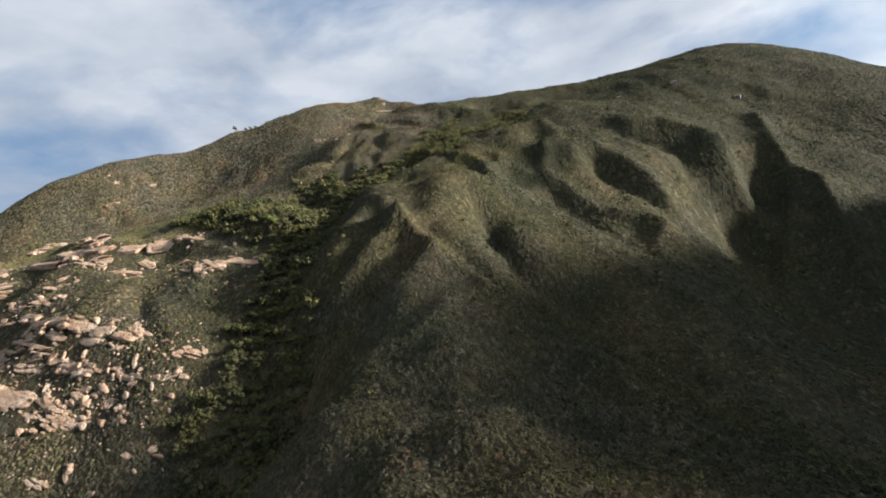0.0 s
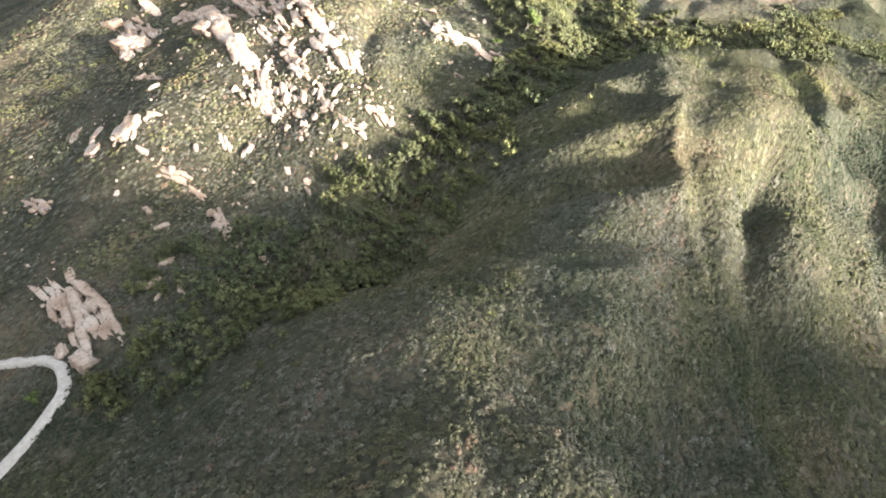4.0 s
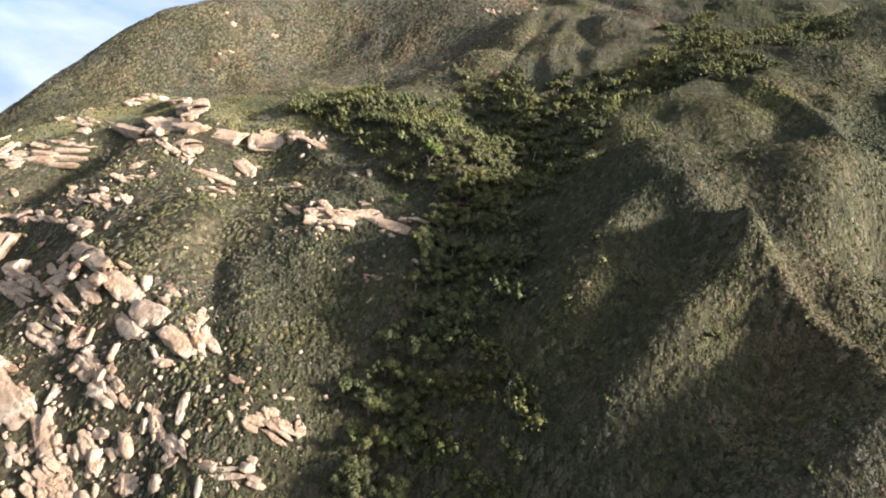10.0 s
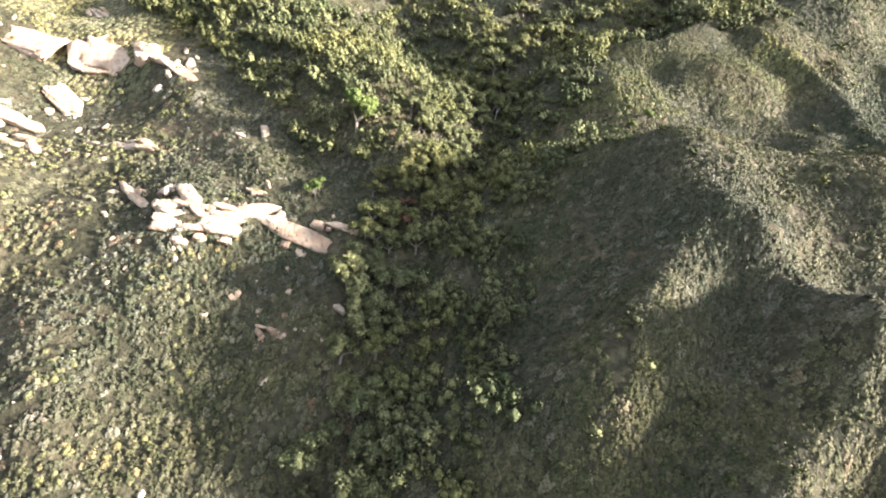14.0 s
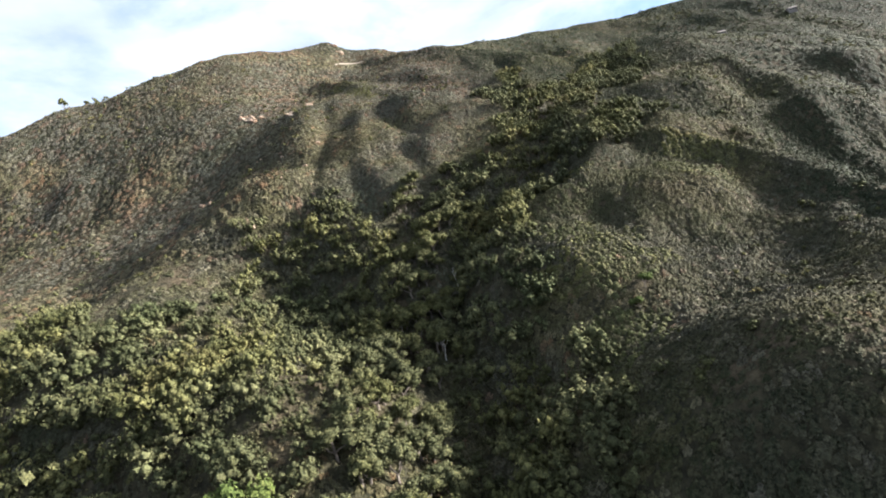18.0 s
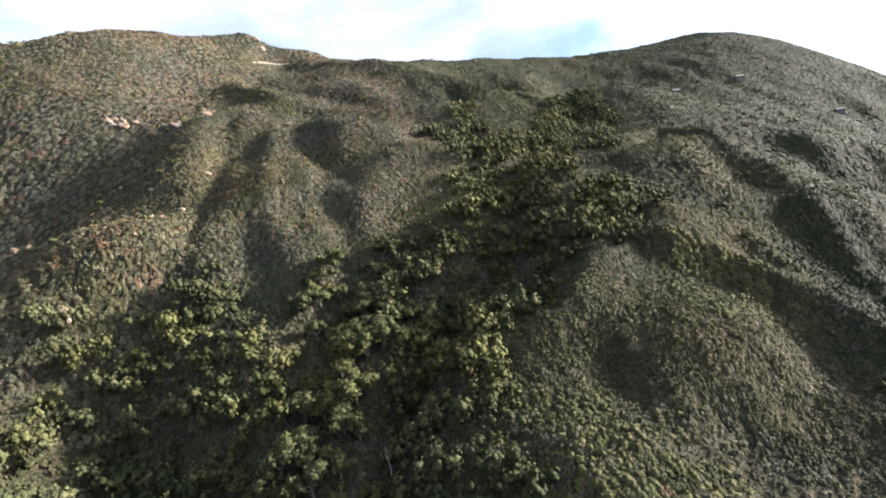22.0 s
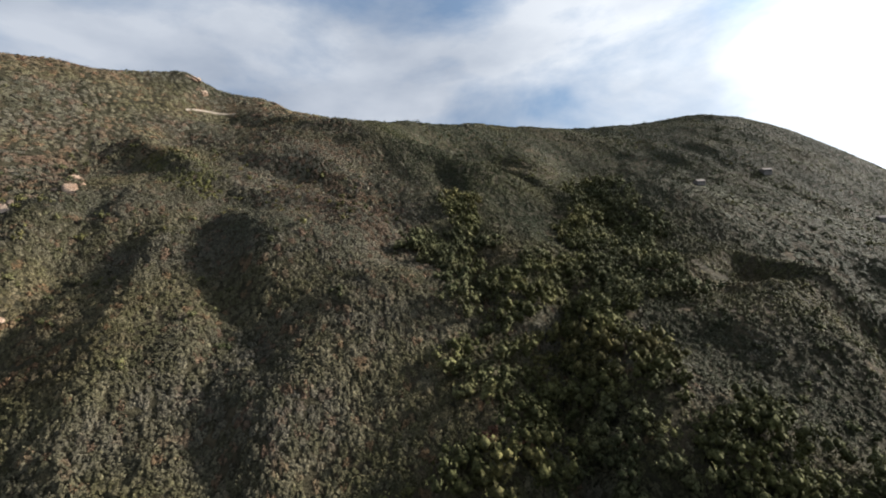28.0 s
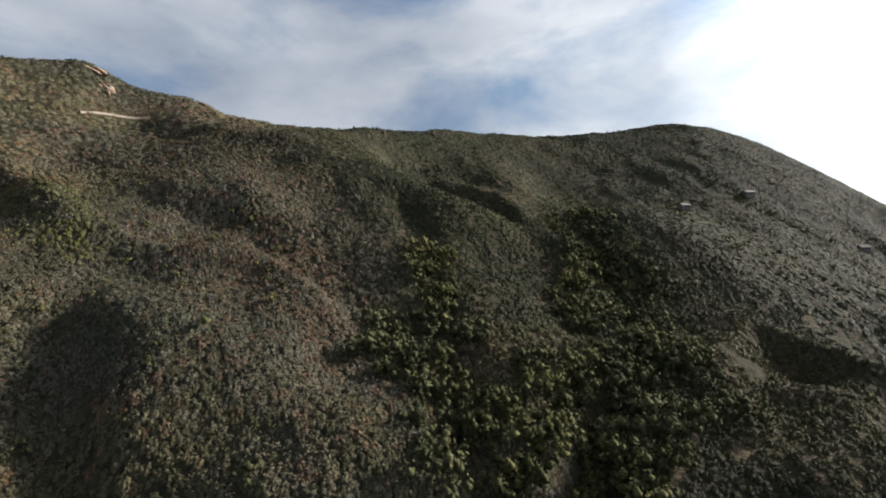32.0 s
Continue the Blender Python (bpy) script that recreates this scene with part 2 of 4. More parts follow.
GULLIES['east_gully_two'] = [(78, 279, 72), (93, 259, 52), (103, 241, 41), (123, 216, 23), (128, 188, 7)]
GULLIES['east_gully_three'] = [(107, 315, 95), (128, 295, 75), (141, 271, 56), (140, 248, 40)]
GULLIES['east_gully_four'] = [(156, 347, 119), (185, 325, 95), (179, 303, 70), (169, 284, 43)]
GULLIES['east_gully_five'] = [(236, 334, 86), (225, 313, 52), (193, 291, 25), (181, 257, 4), (170, 212, -15)]
GULLIES['rib_gully_high'] = [(-18, 208, 78), (-28, 199, 69), (-39, 187, 58), (-48, 183, 48), (-61, 188, 43)]
GULLIES['rib_gully_mid'] = [(-7, 182, 60), (-17, 174, 49), (-27, 168, 39), (-39, 161, 29)]
GULLIES['rib_gully_low'] = [(2, 161, 44), (-13, 150, 36), (-24, 145, 29), (-36, 145, 20)]
GULLIES['strip_gully'] = [(0, 191, 63), (7, 186, 56), (14, 180, 48), (20, 170, 40), (25, 160, 34)]
GULLIES['second_hollow'] = [(19, 222, 83), (13, 210, 74), (4, 201, 67)]
GULLIES['dome_gully'] = [(-146, 235, 62), (-145, 221, 57), (-138, 210, 50), (-128, 194, 43), (-117, 184, 37)]
GULLIES['canyon_low'] = [(-72, 226, 62), (-73, 207, 51), (-69, 186, 39), (-67, 168, 18), (-68, 151, 0), (-71, 133, -13), (-70, 116, -14)]
GULLIES['canyon_mid'] = [(11, 330, 125), (-7, 333, 115), (-30, 322, 105), (-48, 300, 92), (-57, 274, 74), (-65, 232, 66), (-70, 216, 57)]
GULLIES['canyon_high'] = [(32, 369, 139), (3, 339, 124), (-8, 331, 113), (-27, 322, 106), (-39, 310, 98), (-48, 297, 89)]
GULLIES['canyon_head'] = [(109, 440, 170), (80, 403, 153), (55, 375, 144), (36, 371, 140), (19, 363, 135), (9, 354, 130)]
GULLIES['hump_back'] = [(-23, 455, 186), (-4, 441, 176), (5, 420, 165), (11, 400, 154), (13, 385, 147), (10, 369, 140)]
GULLIES['hump_gully'] = [(-35, 423, 170), (-36, 408, 161), (-36, 395, 153), (-32, 384, 146), (-30, 372, 141)]
GULLIES['middle_cut'] = [(41, 449, 184), (34, 421, 167), (25, 401, 155), (17, 384, 147)]
GULLIES['right_cut'] = [(33, 295, 106), (22, 285, 99), (16, 279, 94)]
GULLIES['spur_gully'] = [(-58, 432, 173), (-64, 402, 154), (-69, 376, 140), (-73, 358, 129), (-77, 348, 120)]
GULLIES['spur_back'] = [(-32, 402, 159), (-38, 370, 139), (-38, 342, 119), (-46, 330, 108), (-52, 318, 100)]
GULLIES['west_hollow'] = [(-154, 307, 98), (-117, 274, 83), (-92, 250, 74), (-76, 236, 66)]
GULLIES['bench_dip'] = [(-7, 332, 114), (-9, 280, 96), (6, 278, 94), (25, 282, 97)]
SPOTS['nose'] = [(-4, 61, 17), (-65, 86, -21), (-30, 86, 11), (-25, 68, 6), (-11, 75, 21), (3, 82, 24), (11, 64, 22), (-85, 96, -19), (-53, 90, -2), (-44, 96, 10), (-22, 103, 21), (6, 91, 25), (-78, 123, -17), (-39, 116, 16), (-25, 119, 21), (-18, 120, 25), (-2, 130, 32), (3, 119, 27), (-64, 161, 9), (-61, 141, -7), (-30, 151, 26), (-19, 143, 32), (-14, 158, 42), (-12, 139, 31), (20, 148, 35), (-84, 170, 22), (-79, 164, 17), (-52, 166, 21), (-38, 167, 38), (-21, 172, 45)]
SPOTS['nose_b'] = [(9, 164, 43)]
SPOTS['canyon_sides'] = [(-74, 181, 31), (-49, 176, 38), (-92, 193, 42), (-80, 190, 36), (-75, 201, 48), (-65, 191, 43), (-63, 208, 54), (-58, 196, 53), (-46, 205, 65), (-85, 224, 62), (-62, 218, 61), (-54, 217, 61), (-47, 231, 73), (-75, 240, 68), (-46, 243, 79)]
SPOTS['bench'] = [(-21, 261, 83), (-20, 252, 89), (-9, 260, 85), (37, 254, 93), (-49, 272, 73), (-35, 272, 85), (-20, 269, 91), (-14, 281, 98), (2, 279, 95), (13, 271, 90), (-44, 303, 96), (-38, 288, 92), (-35, 305, 98), (-28, 300, 104), (-14, 309, 108), (1, 304, 114), (32, 304, 111), (106, 311, 114), (-53, 324, 103), (-48, 317, 99), (-38, 318, 104), (-6, 326, 109), (-2, 316, 114), (21, 326, 125), (83, 319, 117)]
SPOTS['upper_canyon'] = [(-40, 331, 107), (-31, 334, 112), (-21, 333, 116), (1, 331, 117), (-43, 357, 132), (-33, 341, 117), (-32, 361, 135), (-20, 343, 118), (-8, 338, 124), (-4, 349, 129), (16, 357, 131), (35, 354, 136), (-47, 380, 149), (-36, 385, 144), (-33, 378, 144), (-23, 381, 147), (-14, 377, 148), (-9, 370, 142), (-3, 379, 150), (5, 380, 149), (13, 366, 139), (20, 371, 142), (22, 383, 147), (34, 383, 148), (36, 376, 141), (43, 366, 141), (44, 379, 144), (-54, 390, 153), (-50, 410, 160), (-35, 400, 155)]
SPOTS['upper_canyon_b'] = [(-28, 399, 160), (-27, 391, 154), (-18, 403, 165), (-14, 388, 151), (-5, 399, 159), (13, 397, 151), (27, 408, 160), (37, 410, 162)]
SPOTS['ridge_head'] = [(-28, 182, 57), (-2, 187, 63), (8, 178, 51), (-34, 203, 74), (-25, 197, 66), (0, 196, 65), (10, 199, 64), (21, 190, 53), (35, 205, 65), (-36, 220, 78), (-35, 229, 85), (-24, 229, 91), (-18, 216, 84), (-9, 235, 91), (-2, 222, 85), (26, 230, 88), (7, 239, 91), (15, 243, 93)]
SPOTS['hollow'] = [(-84, 276, 90), (-75, 296, 86), (-62, 298, 87), (-88, 329, 98), (-61, 330, 112), (-64, 362, 133), (-93, 370, 137), (-80, 382, 138)]
SPOTS['rock_hill'] = [(-184, 126, -29), (-176, 136, -8), (-134, 162, 12), (-178, 176, 21), (-166, 186, 30), (-161, 170, 20), (-151, 168, 19), (-135, 178, 32), (-130, 184, 38), (-126, 165, 17), (-113, 186, 38), (-106, 171, 28), (-101, 181, 35), (-98, 168, 24), (-281, 204, 7), (-242, 205, 18), (-228, 205, 26), (-173, 207, 50), (-168, 198, 46), (-141, 189, 40), (-139, 202, 47), (-128, 208, 50), (-112, 212, 54), (-97, 212, 50), (-231, 215, 31), (-172, 230, 60), (-131, 215, 52), (-115, 231, 67), (-97, 227, 62), (-333, 242, 41)]
SPOTS['rock_hill_b'] = [(-253, 260, 56), (-241, 252, 60), (-162, 250, 64), (-96, 247, 72), (-233, 267, 72), (-121, 267, 79)]
SPOTS['west_slope'] = [(-280, 273, 68), (-200, 287, 90), (-113, 279, 88), (-166, 302, 95), (-121, 288, 93), (-153, 325, 106), (-105, 319, 103), (-149, 345, 108), (-331, 377, 119), (-270, 383, 113), (-207, 366, 116), (-117, 401, 136)]
SPOTS['right_hill_back'] = [(60, 350, 138), (73, 343, 136), (89, 352, 141), (101, 341, 131), (54, 365, 141), (61, 366, 143), (71, 369, 143), (189, 374, 142), (55, 393, 151), (75, 395, 150), (163, 389, 153), (85, 416, 160)]
SPOTS['high_slope'] = [(-220, 431, 136), (-76, 430, 170), (-37, 427, 173), (-32, 437, 178), (9, 429, 168), (28, 432, 174), (50, 422, 167), (67, 437, 178), (71, 421, 166), (84, 436, 174), (-99, 447, 179), (-67, 443, 176), (-56, 446, 181), (-9, 461, 191), (16, 445, 180), (64, 457, 184), (-46, 469, 192), (-27, 483, 199), (6, 472, 195), (-65, 508, 217), (17, 488, 210), (68, 494, 193), (123, 501, 199), (153, 491, 182), (-367, 524, 175), (4, 537, 227), (78, 518, 202), (-356, 554, 187), (-270, 545, 185), (-3, 555, 229)]
SPOTS['high_slope_b'] = [(75, 548, 226), (124, 558, 231), (221, 573, 232)]
SPOTS['valley'] = [(-200, 40, -95), (-280, 60, -100), (0, -60, -95), (100, -60, -100), (-120, 0, -98), (-350, 100, -98), (-420, 200, -70), (200, 0, -95), (320, 60, -80), (-500, 350, 40), (430, 250, 0), (250, 180, -40), (300, 260, 10)]
SPOTS['behind'] = [(-377, 502, 150), (-351, 518, 165), (-313, 542, 180), (-250, 568, 190), (-203, 584, 207), (-133, 600, 223), (0, 563, 201), (39, 576, 203), (95, 594, 208), (172, 618, 217), (267, 653, 226), (337, 657, 236), (378, 645, 244), (418, 621, 231), (455, 596, 207), (489, 562, 183)]


def hashed(i, j, seed):
    n = (i * 374761393 + j * 668265263 + seed * 974711) & 0x7FFFFFFF
    n = ((n ^ (n >> 13)) * 1274126177) & 0x7FFFFFFF
    return ((n ^ (n >> 16)) & 0xFFFF) / 65535.0


def lump(x, y, size, seed=0):
    """Smooth random relief from 0 to 1 with lumps of that size."""
    u, v = np.asarray(x) / size, np.asarray(y) / size
    i, j = np.floor(u).astype(np.int64), np.floor(v).astype(np.int64)
    a, b = u - i, v - j
    a, b = a * a * (3 - 2 * a), b * b * (3 - 2 * b)
    return (hashed(i, j, seed) * (1 - a) + hashed(i + 1, j, seed) * a) * (1 - b) + (hashed(i, j + 1, seed) * (1 - a) + hashed(i + 1, j + 1, seed) * a) * b


def along(line, step):
    """Points every so many metres along a line."""
    out = []
    for p, q in zip(line, line[1:]):
        n = max(1, round(math.dist(p[:2], q[:2]) / step))
        out += [tuple(np.array(p) + (np.array(q) - np.array(p)) * k / n) for k in range(n)]
    return out + [tuple(line[-1])]


# How far each line stands out of the smooth slope, and over what width.
RELIEF_OF = {"east_ridge_one": (12, 9),
             "near_brow": (8, 9),
             "east_ridge_two": (11, 12),
             "east_ridge_three": (11, 12),
             "east_ridge_four": (11, 12),
             "east_ridge_five": (11, 12),
             "east_ridge_six": (11, 12),
             "east_ridge_six_b": (11, 12),
             "east_gully_one": (-8, 11),
             "east_gully_two": (-8, 11),
             "east_gully_three": (-8, 11),
             "east_gully_four": (-8, 11),
             "east_gully_five": (-4, 14),
             "strip_crest": (13, 6),
             "rib_high": (10, 6),
             "rib_mid": (10, 6),
             "rib_low": (10, 6),
             "nose_low": (8, 6),
             "rib_gully_high": (-10, 7),
             "rib_gully_mid": (-10, 7),
             "rib_gully_low": (-9, 7),
             "strip_gully": (-10.5, 8),
             "second_crest": (9, 8),
             "second_hollow": (-6, 9),
             "dome_gully": (-6, 6),
             "dome": (6, 14),
             "rock_brow": (6, 9),
             "canyon_low": (-9, 12),
             "canyon_mid": (-12, 11),
             "canyon_high": (-15, 10),
             "canyon_head": (-12, 11),
             "hump_back": (-9, 9),
             "hump_crest": (9, 8),
             "hump_gully": (-6, 9),
             "middle_hill": (10, 9),
             "middle_cut": (-6, 9),
             "right_hill": (9, 8),
             "right_edge": (8, 7),
             "right_brow": (7.5, 9),
             "right_cut": (-4.5, 8),
             "far_brow": (9, 10),
             "spur_gully": (-8, 8),
             "sunlit_spur": (6, 7),
             "spur_back": (-6, 8),
             "west_hollow": (-9, 16),
             "bench_dip": (-4.5, 8)}


def off_line(x, y, line):
    """Distance in plan from points to a line."""
    best = np.full(len(x), 1e9)
    for (ax, ay), (bx, by) in zip([q[:2] for q in line], [q[:2] for q in line[1:]]):
        dx, dy = bx - ax, by - ay
        k = np.clip(((x - ax) * dx + (y - ay) * dy) / (dx * dx + dy * dy + 1e-9), 0, 1)
        best = np.minimum(best, np.hypot(x - ax - k * dx, y - ay - k * dy))
    return best


def framed(line):
    xs, ys = [q[0] for q in line], [q[1] for q in line]
    return (min(xs), max(xs), min(ys), max(ys), line)


RELIEF = [(framed(line), RELIEF_OF[name]) for lines in (CRESTS, GULLIES) for name, line in lines.items() if name in RELIEF_OF]


def relief(x, y):
    """What the crest and gully lines add to the smooth sheet."""
    z = np.zeros(len(x))
    for line, (rise, wide) in RELIEF:
        near = (x > line[0] - 4 * wide) & (x < line[1] + 4 * wide) & (y > line[2] - 4 * wide) & (y < line[3] + 4 * wide)
        if near.any():
            d = off_line(x[near], y[near], line[4])
            z[near] += rise * np.exp(-(np.sqrt(d * d + 4.0) - 2.0) / wide) * np.clip(4 - d / wide, 0, 1)
    return z


NODES = np.array([q for lines in (CRESTS, GULLIES) for line in lines.values() for q in along(line, 12)] + [q for line in SPOTS.values() for q in line], float)
keep = []
for k, q in enumerate(NODES):
    if all(math.hypot(q[0] - NODES[o][0], q[1] - NODES[o][1]) > 5.0 for o in keep):
        keep.append(k)
NODES = NODES[keep]
NODES[:, 2] -= relief(NODES[:, 0], NODES[:, 1])


def bend(d):
    return np.where(d > 0, d * d * np.log(d + 1e-9), 0.0)


def solve_sheet():
    """The thin sheet that is bent least while it runs through the crest and gully lines."""
    xy, n = NODES[:, :2] / 100.0, len(NODES)
    flat = np.c_[np.ones(n), xy]
    m = np.zeros((n + 3, n + 3))
    m[:n, :n] = bend(np.linalg.norm(xy[:, None] - xy[None], axis=2)) + 0.004 * np.eye(n)
    m[:n, n:], m[n:, :n] = flat, flat.T
    return np.linalg.solve(m, np.r_[NODES[:, 2], 0, 0, 0])


SHEET = solve_sheet()

# Unseen ridge added further east and south to keep the low sun off the valley side: (east, north, top) along each, and
# its steepness.
SHADE_RIDGES = [([(432, -200, 120), (430, -60, 150), (428, 20, 164), (426, 70, 176), (426, 110, 190), (426, 132, 188), (427, 154, 172), (430, 190, 154), (434, 230, 130), (440, 280, 96)], 1.25)]


def crest_over(x, y, line, steep):
    """The height of a ridge with even flanks."""
    best = np.full(len(x), -1e9)
    for (ax, ay, az), (bx, by, bz) in zip(line, line[1:]):
        dx, dy = bx - ax, by - ay
        k = np.clip(((x - ax) * dx + (y - ay) * dy) / (dx * dx + dy * dy), 0, 1)
        best = np.maximum(best, az + (bz - az) * k - steep * np.hypot(x - ax - k * dx, y - ay - k * dy))
    return best


def height(x, y, rough=True):
    x, y = np.atleast_1d(np.asarray(x, float)), np.atleast_1d(np.asarray(y, float))
    z = np.empty(len(x))
    for s in range(0, len(x), 20000):
        q = np.c_[x[s:s + 20000], y[s:s + 20000]] / 100.0
        z[s:s + 20000] = bend(np.linalg.norm(q[:, None] - NODES[None, :, :2] / 100.0, axis=2)) @ SHEET[:-3] + np.c_[np.ones(len(q)), q] @ SHEET[-3:]
    out = np.clip(np.maximum(np.maximum(-430 - x, x - 720), np.maximum(-10 - y, y - 760)) / 300.0, 0, 1)
    out = out * out * (3 - 2 * out)
    plain = -115 + 40 * lump(x, y, 420, 3)
    z = z * (1 - out) + plain * out
    z += relief(x, y)
    for line, steep in SHADE_RIDGES:
        z = np.maximum(z, crest_over(x, y, line, steep))
    if rough:
        z = z + (lump(x, y, 30, 5) - 0.5) * 3.0 + (lump(x, y, 14, 6) - 0.5) * 2.4 + (lump(x, y, 6, 7) - 0.5) * 1.0
    return z


def mesh_object(name, verts, faces, material, tone=None, smooth=False, parent=None):
    """One mesh object from arrays of corners and of triangles or quads."""
    me = bpy.data.meshes.new(name)
    verts, faces = np.asarray(verts, np.float32), np.asarray(faces, np.int32)
    n, k = faces.shape
    me.vertices.add(len(verts))
    me.vertices.foreach_set("co", verts.ravel())
    me.loops.add(n * k)
    me.loops.foreach_set("vertex_index", faces.ravel())
    me.polygons.add(n)
    me.polygons.foreach_set("loop_start", np.arange(0, n * k, k, dtype=np.int32))
    me.polygons.foreach_set("loop_total", np.full(n, k, np.int32))
    if smooth:
        me.polygons.foreach_set("use_smooth", np.ones(n, bool))
    if tone is not None:
        me.attributes.new("tone", "FLOAT", "POINT").data.foreach_set("value", np.asarray(tone, np.float32))
    me.update(calc_edges=True)
    me.materials.append(material)
    ob = new(name, me)
    if parent:
        ob.parent = parent
    return ob


def spread(low, high, step, far, grow):
    """Even steps from low to high, and ever longer ones out to far on both sides."""
    core = list(np.arange(low, high + 0.01, step))
    d = step
    while core[0] > -far:
        d *= grow
        core.insert(0, core[0] - d)
    d = step
    while core[-1] < far:
        d *= grow
        core.append(core[-1] + d)
    return np.array(core)


XS, YS = spread(-380, 320, 2.4, 4300, 1.13), spread(20, 660, 2.4, 4300, 1.13)
GX, GY = np.meshgrid(XS, YS)
GZ = height(GX.ravel(), GY.ravel()).reshape(GX.shape)


def ground_z(x, y):
    """The height of the ground sheet itself."""
    x, y = np.atleast_1d(np.asarray(x, float)), np.atleast_1d(np.asarray(y, float))
    i, j = np.clip(np.searchsorted(XS, x) - 1, 0, len(XS) - 2), np.clip(np.searchsorted(YS, y) - 1, 0, len(YS) - 2)
    a, b = (x - XS[i]) / (XS[i + 1] - XS[i]), (y - YS[j]) / (YS[j + 1] - YS[j])
    return (GZ[j, i] * (1 - a) + GZ[j, i + 1] * a) * (1 - b) + (GZ[j + 1, i] * (1 - a) + GZ[j + 1, i + 1] * a) * b


def build_ground():
    nx, ny = len(XS), len(YS)
    i = np.arange(nx * ny).reshape(ny, nx)
    quads = np.stack([i[:-1, :-1], i[:-1, 1:], i[1:, 1:], i[1:, :-1]], -1).reshape(-1, 4)
    ob = mesh_object("ground", np.c_[GX.ravel(), GY.ravel(), GZ.ravel()], quads, SOIL, smooth=True)
    return tagged(ob, "brown soil of steep brush-covered hills and canyons", "ground", kind="structure")


build_ground()
FLIGHT_PLAN = [(-10, 20), (-30, 70), (-70, 140), (-80, 220), (-65, 280), (-35, 350)]
NEAR_PLAN = [(-10, 60), (-30, 120), (-35, 200), (-12, 280), (10, 360), (20, 400)]
CLOSE_PLAN = [(-18, 165), (-25, 220), (0, 280), (15, 325), (-25, 370), (-35, 425)]


rng = np.random.default_rng(11)


def shrub_shape(seed, cores, leaves, leaf, rings=2):
    """A low shrub: rounded heaps of twigs under many small leafy sprays that face outward and up."""
    r = np.random.default_rng(seed)
    v, f, mid = [], [], []
    for c in range(cores):
        far, turn = (0.0 if cores == 1 else r.uniform(0.3, 0.5)), 2 * math.pi * (c + r.uniform(-0.2, 0.2)) / cores
        wide, top, n = (0.86 if cores == 1 else r.uniform(0.52, 0.7)), r.uniform(0.75, 1.0), len(v)
        mx, my = far * math.cos(turn), far * math.sin(turn)
        mid.append((mx, my, wide, top))
        sides = 6 if rings == 2 else 5
        for out, up in ((1.0, -0.3), (0.85, 0.52)) if rings == 2 else ((1.0, -0.05),):
            for s in range(sides):
                a, rad = 2 * math.pi * (s + r.uniform(-0.25, 0.25)) / sides, wide * out * r.uniform(0.78, 1.05)
                v.append((mx + rad * math.cos(a), my + rad * math.sin(a), up * (top if up > 0 else 1) + r.uniform(-0.08, 0.08)))
        v.append((mx + r.uniform(-0.1, 0.1), my + r.uniform(-0.1, 0.1), top * 0.92))
        last = n + sides * rings
        if rings == 2:
            for s in range(sides):
                q = (s + 1) % sides
                f += [(n + s, n + q, n + sides + q), (n + s, n + sides + q, n + sides + s)]
        f += [(last - sides + s, last - sides + (s + 1) % sides, last) for s in range(sides)]
    for k in range(leaves):
        cx, cy, wide, top = mid[k % cores]
        d = r.normal(size=3)
        d[2] = abs(d[2]) + 0.12
        d /= np.linalg.norm(d)
        c = np.array((cx, cy, 0.1)) + d * (wide, wide, top * 0.86) * r.uniform(0.9, 1.1)
        side = np.cross(d, r.normal(size=3))
        side /= np.linalg.norm(side)
        up = np.cross(side, d) + d * r.uniform(-0.1, 0.5)
        s = leaf * r.uniform(0.7, 1.3)
        n = len(v)
        v += [tuple(c - side * s - up * s * 0.6), tuple(c + side * s - up * s * 0.6), tuple(c + up * s * 1.2)]
        f.append((n, n + 1, n + 2))
    return np.array(v), np.array(f)


def scatter(name, label, category, shapes, x, y, size, tall, tone, material, sink=0.1, smooth=True, follow=0.44):
    """One mesh of very many plants of a few shapes, each turned and sized at random."""
    z = ground_z(x, y)
    rise_x, rise_y = (ground_z(x + 1, y) - ground_z(x - 1, y)) * follow, (ground_z(x, y + 1) - ground_z(x, y - 1)) * follow
    which = rng.integers(0, len(shapes), len(x))
    vs, fs, ts, start = [], [], [], 0
    for k, (v, f) in enumerate(shapes):
        m = which == k
        n = int(m.sum())
        if not n:
            continue
        a = rng.uniform(0, 2 * math.pi, n)
        c, s = np.cos(a)[:, None], np.sin(a)[:, None]
        px = (v[None, :, 0] * c - v[None, :, 1] * s) * size[m][:, None] + x[m][:, None]
        py = (v[None, :, 0] * s + v[None, :, 1] * c) * size[m][:, None] + y[m][:, None]
        pz = v[None, :, 2] * (size[m] * tall[m])[:, None] + (z[m] - sink * size[m])[:, None]
        pz += (px - x[m][:, None]) * rise_x[m][:, None] + (py - y[m][:, None]) * rise_y[m][:, None]
        vs.append(np.stack([px, py, pz], -1).reshape(-1, 3))
        fs.append((f[None] + (np.arange(n) * len(v))[:, None, None] + start).reshape(-1, 3))
        ts.append(np.repeat(tone[m], len(v)))
        start += n * len(v)
    return tagged(mesh_object(name, np.concatenate(vs), np.concatenate(fs), material, np.concatenate(ts), smooth), label, category, kind="stuff")


def jittered(low_x, high_x, low_y, high_y, step):
    gx, gy = np.meshgrid(np.arange(low_x, high_x, step), np.arange(low_y, high_y, step))
    gx, gy = gx.ravel() + rng.uniform(-0.48, 0.48, gx.size) * step, gy.ravel() + rng.uniform(-0.48, 0.48, gy.size) * step
    return gx, gy


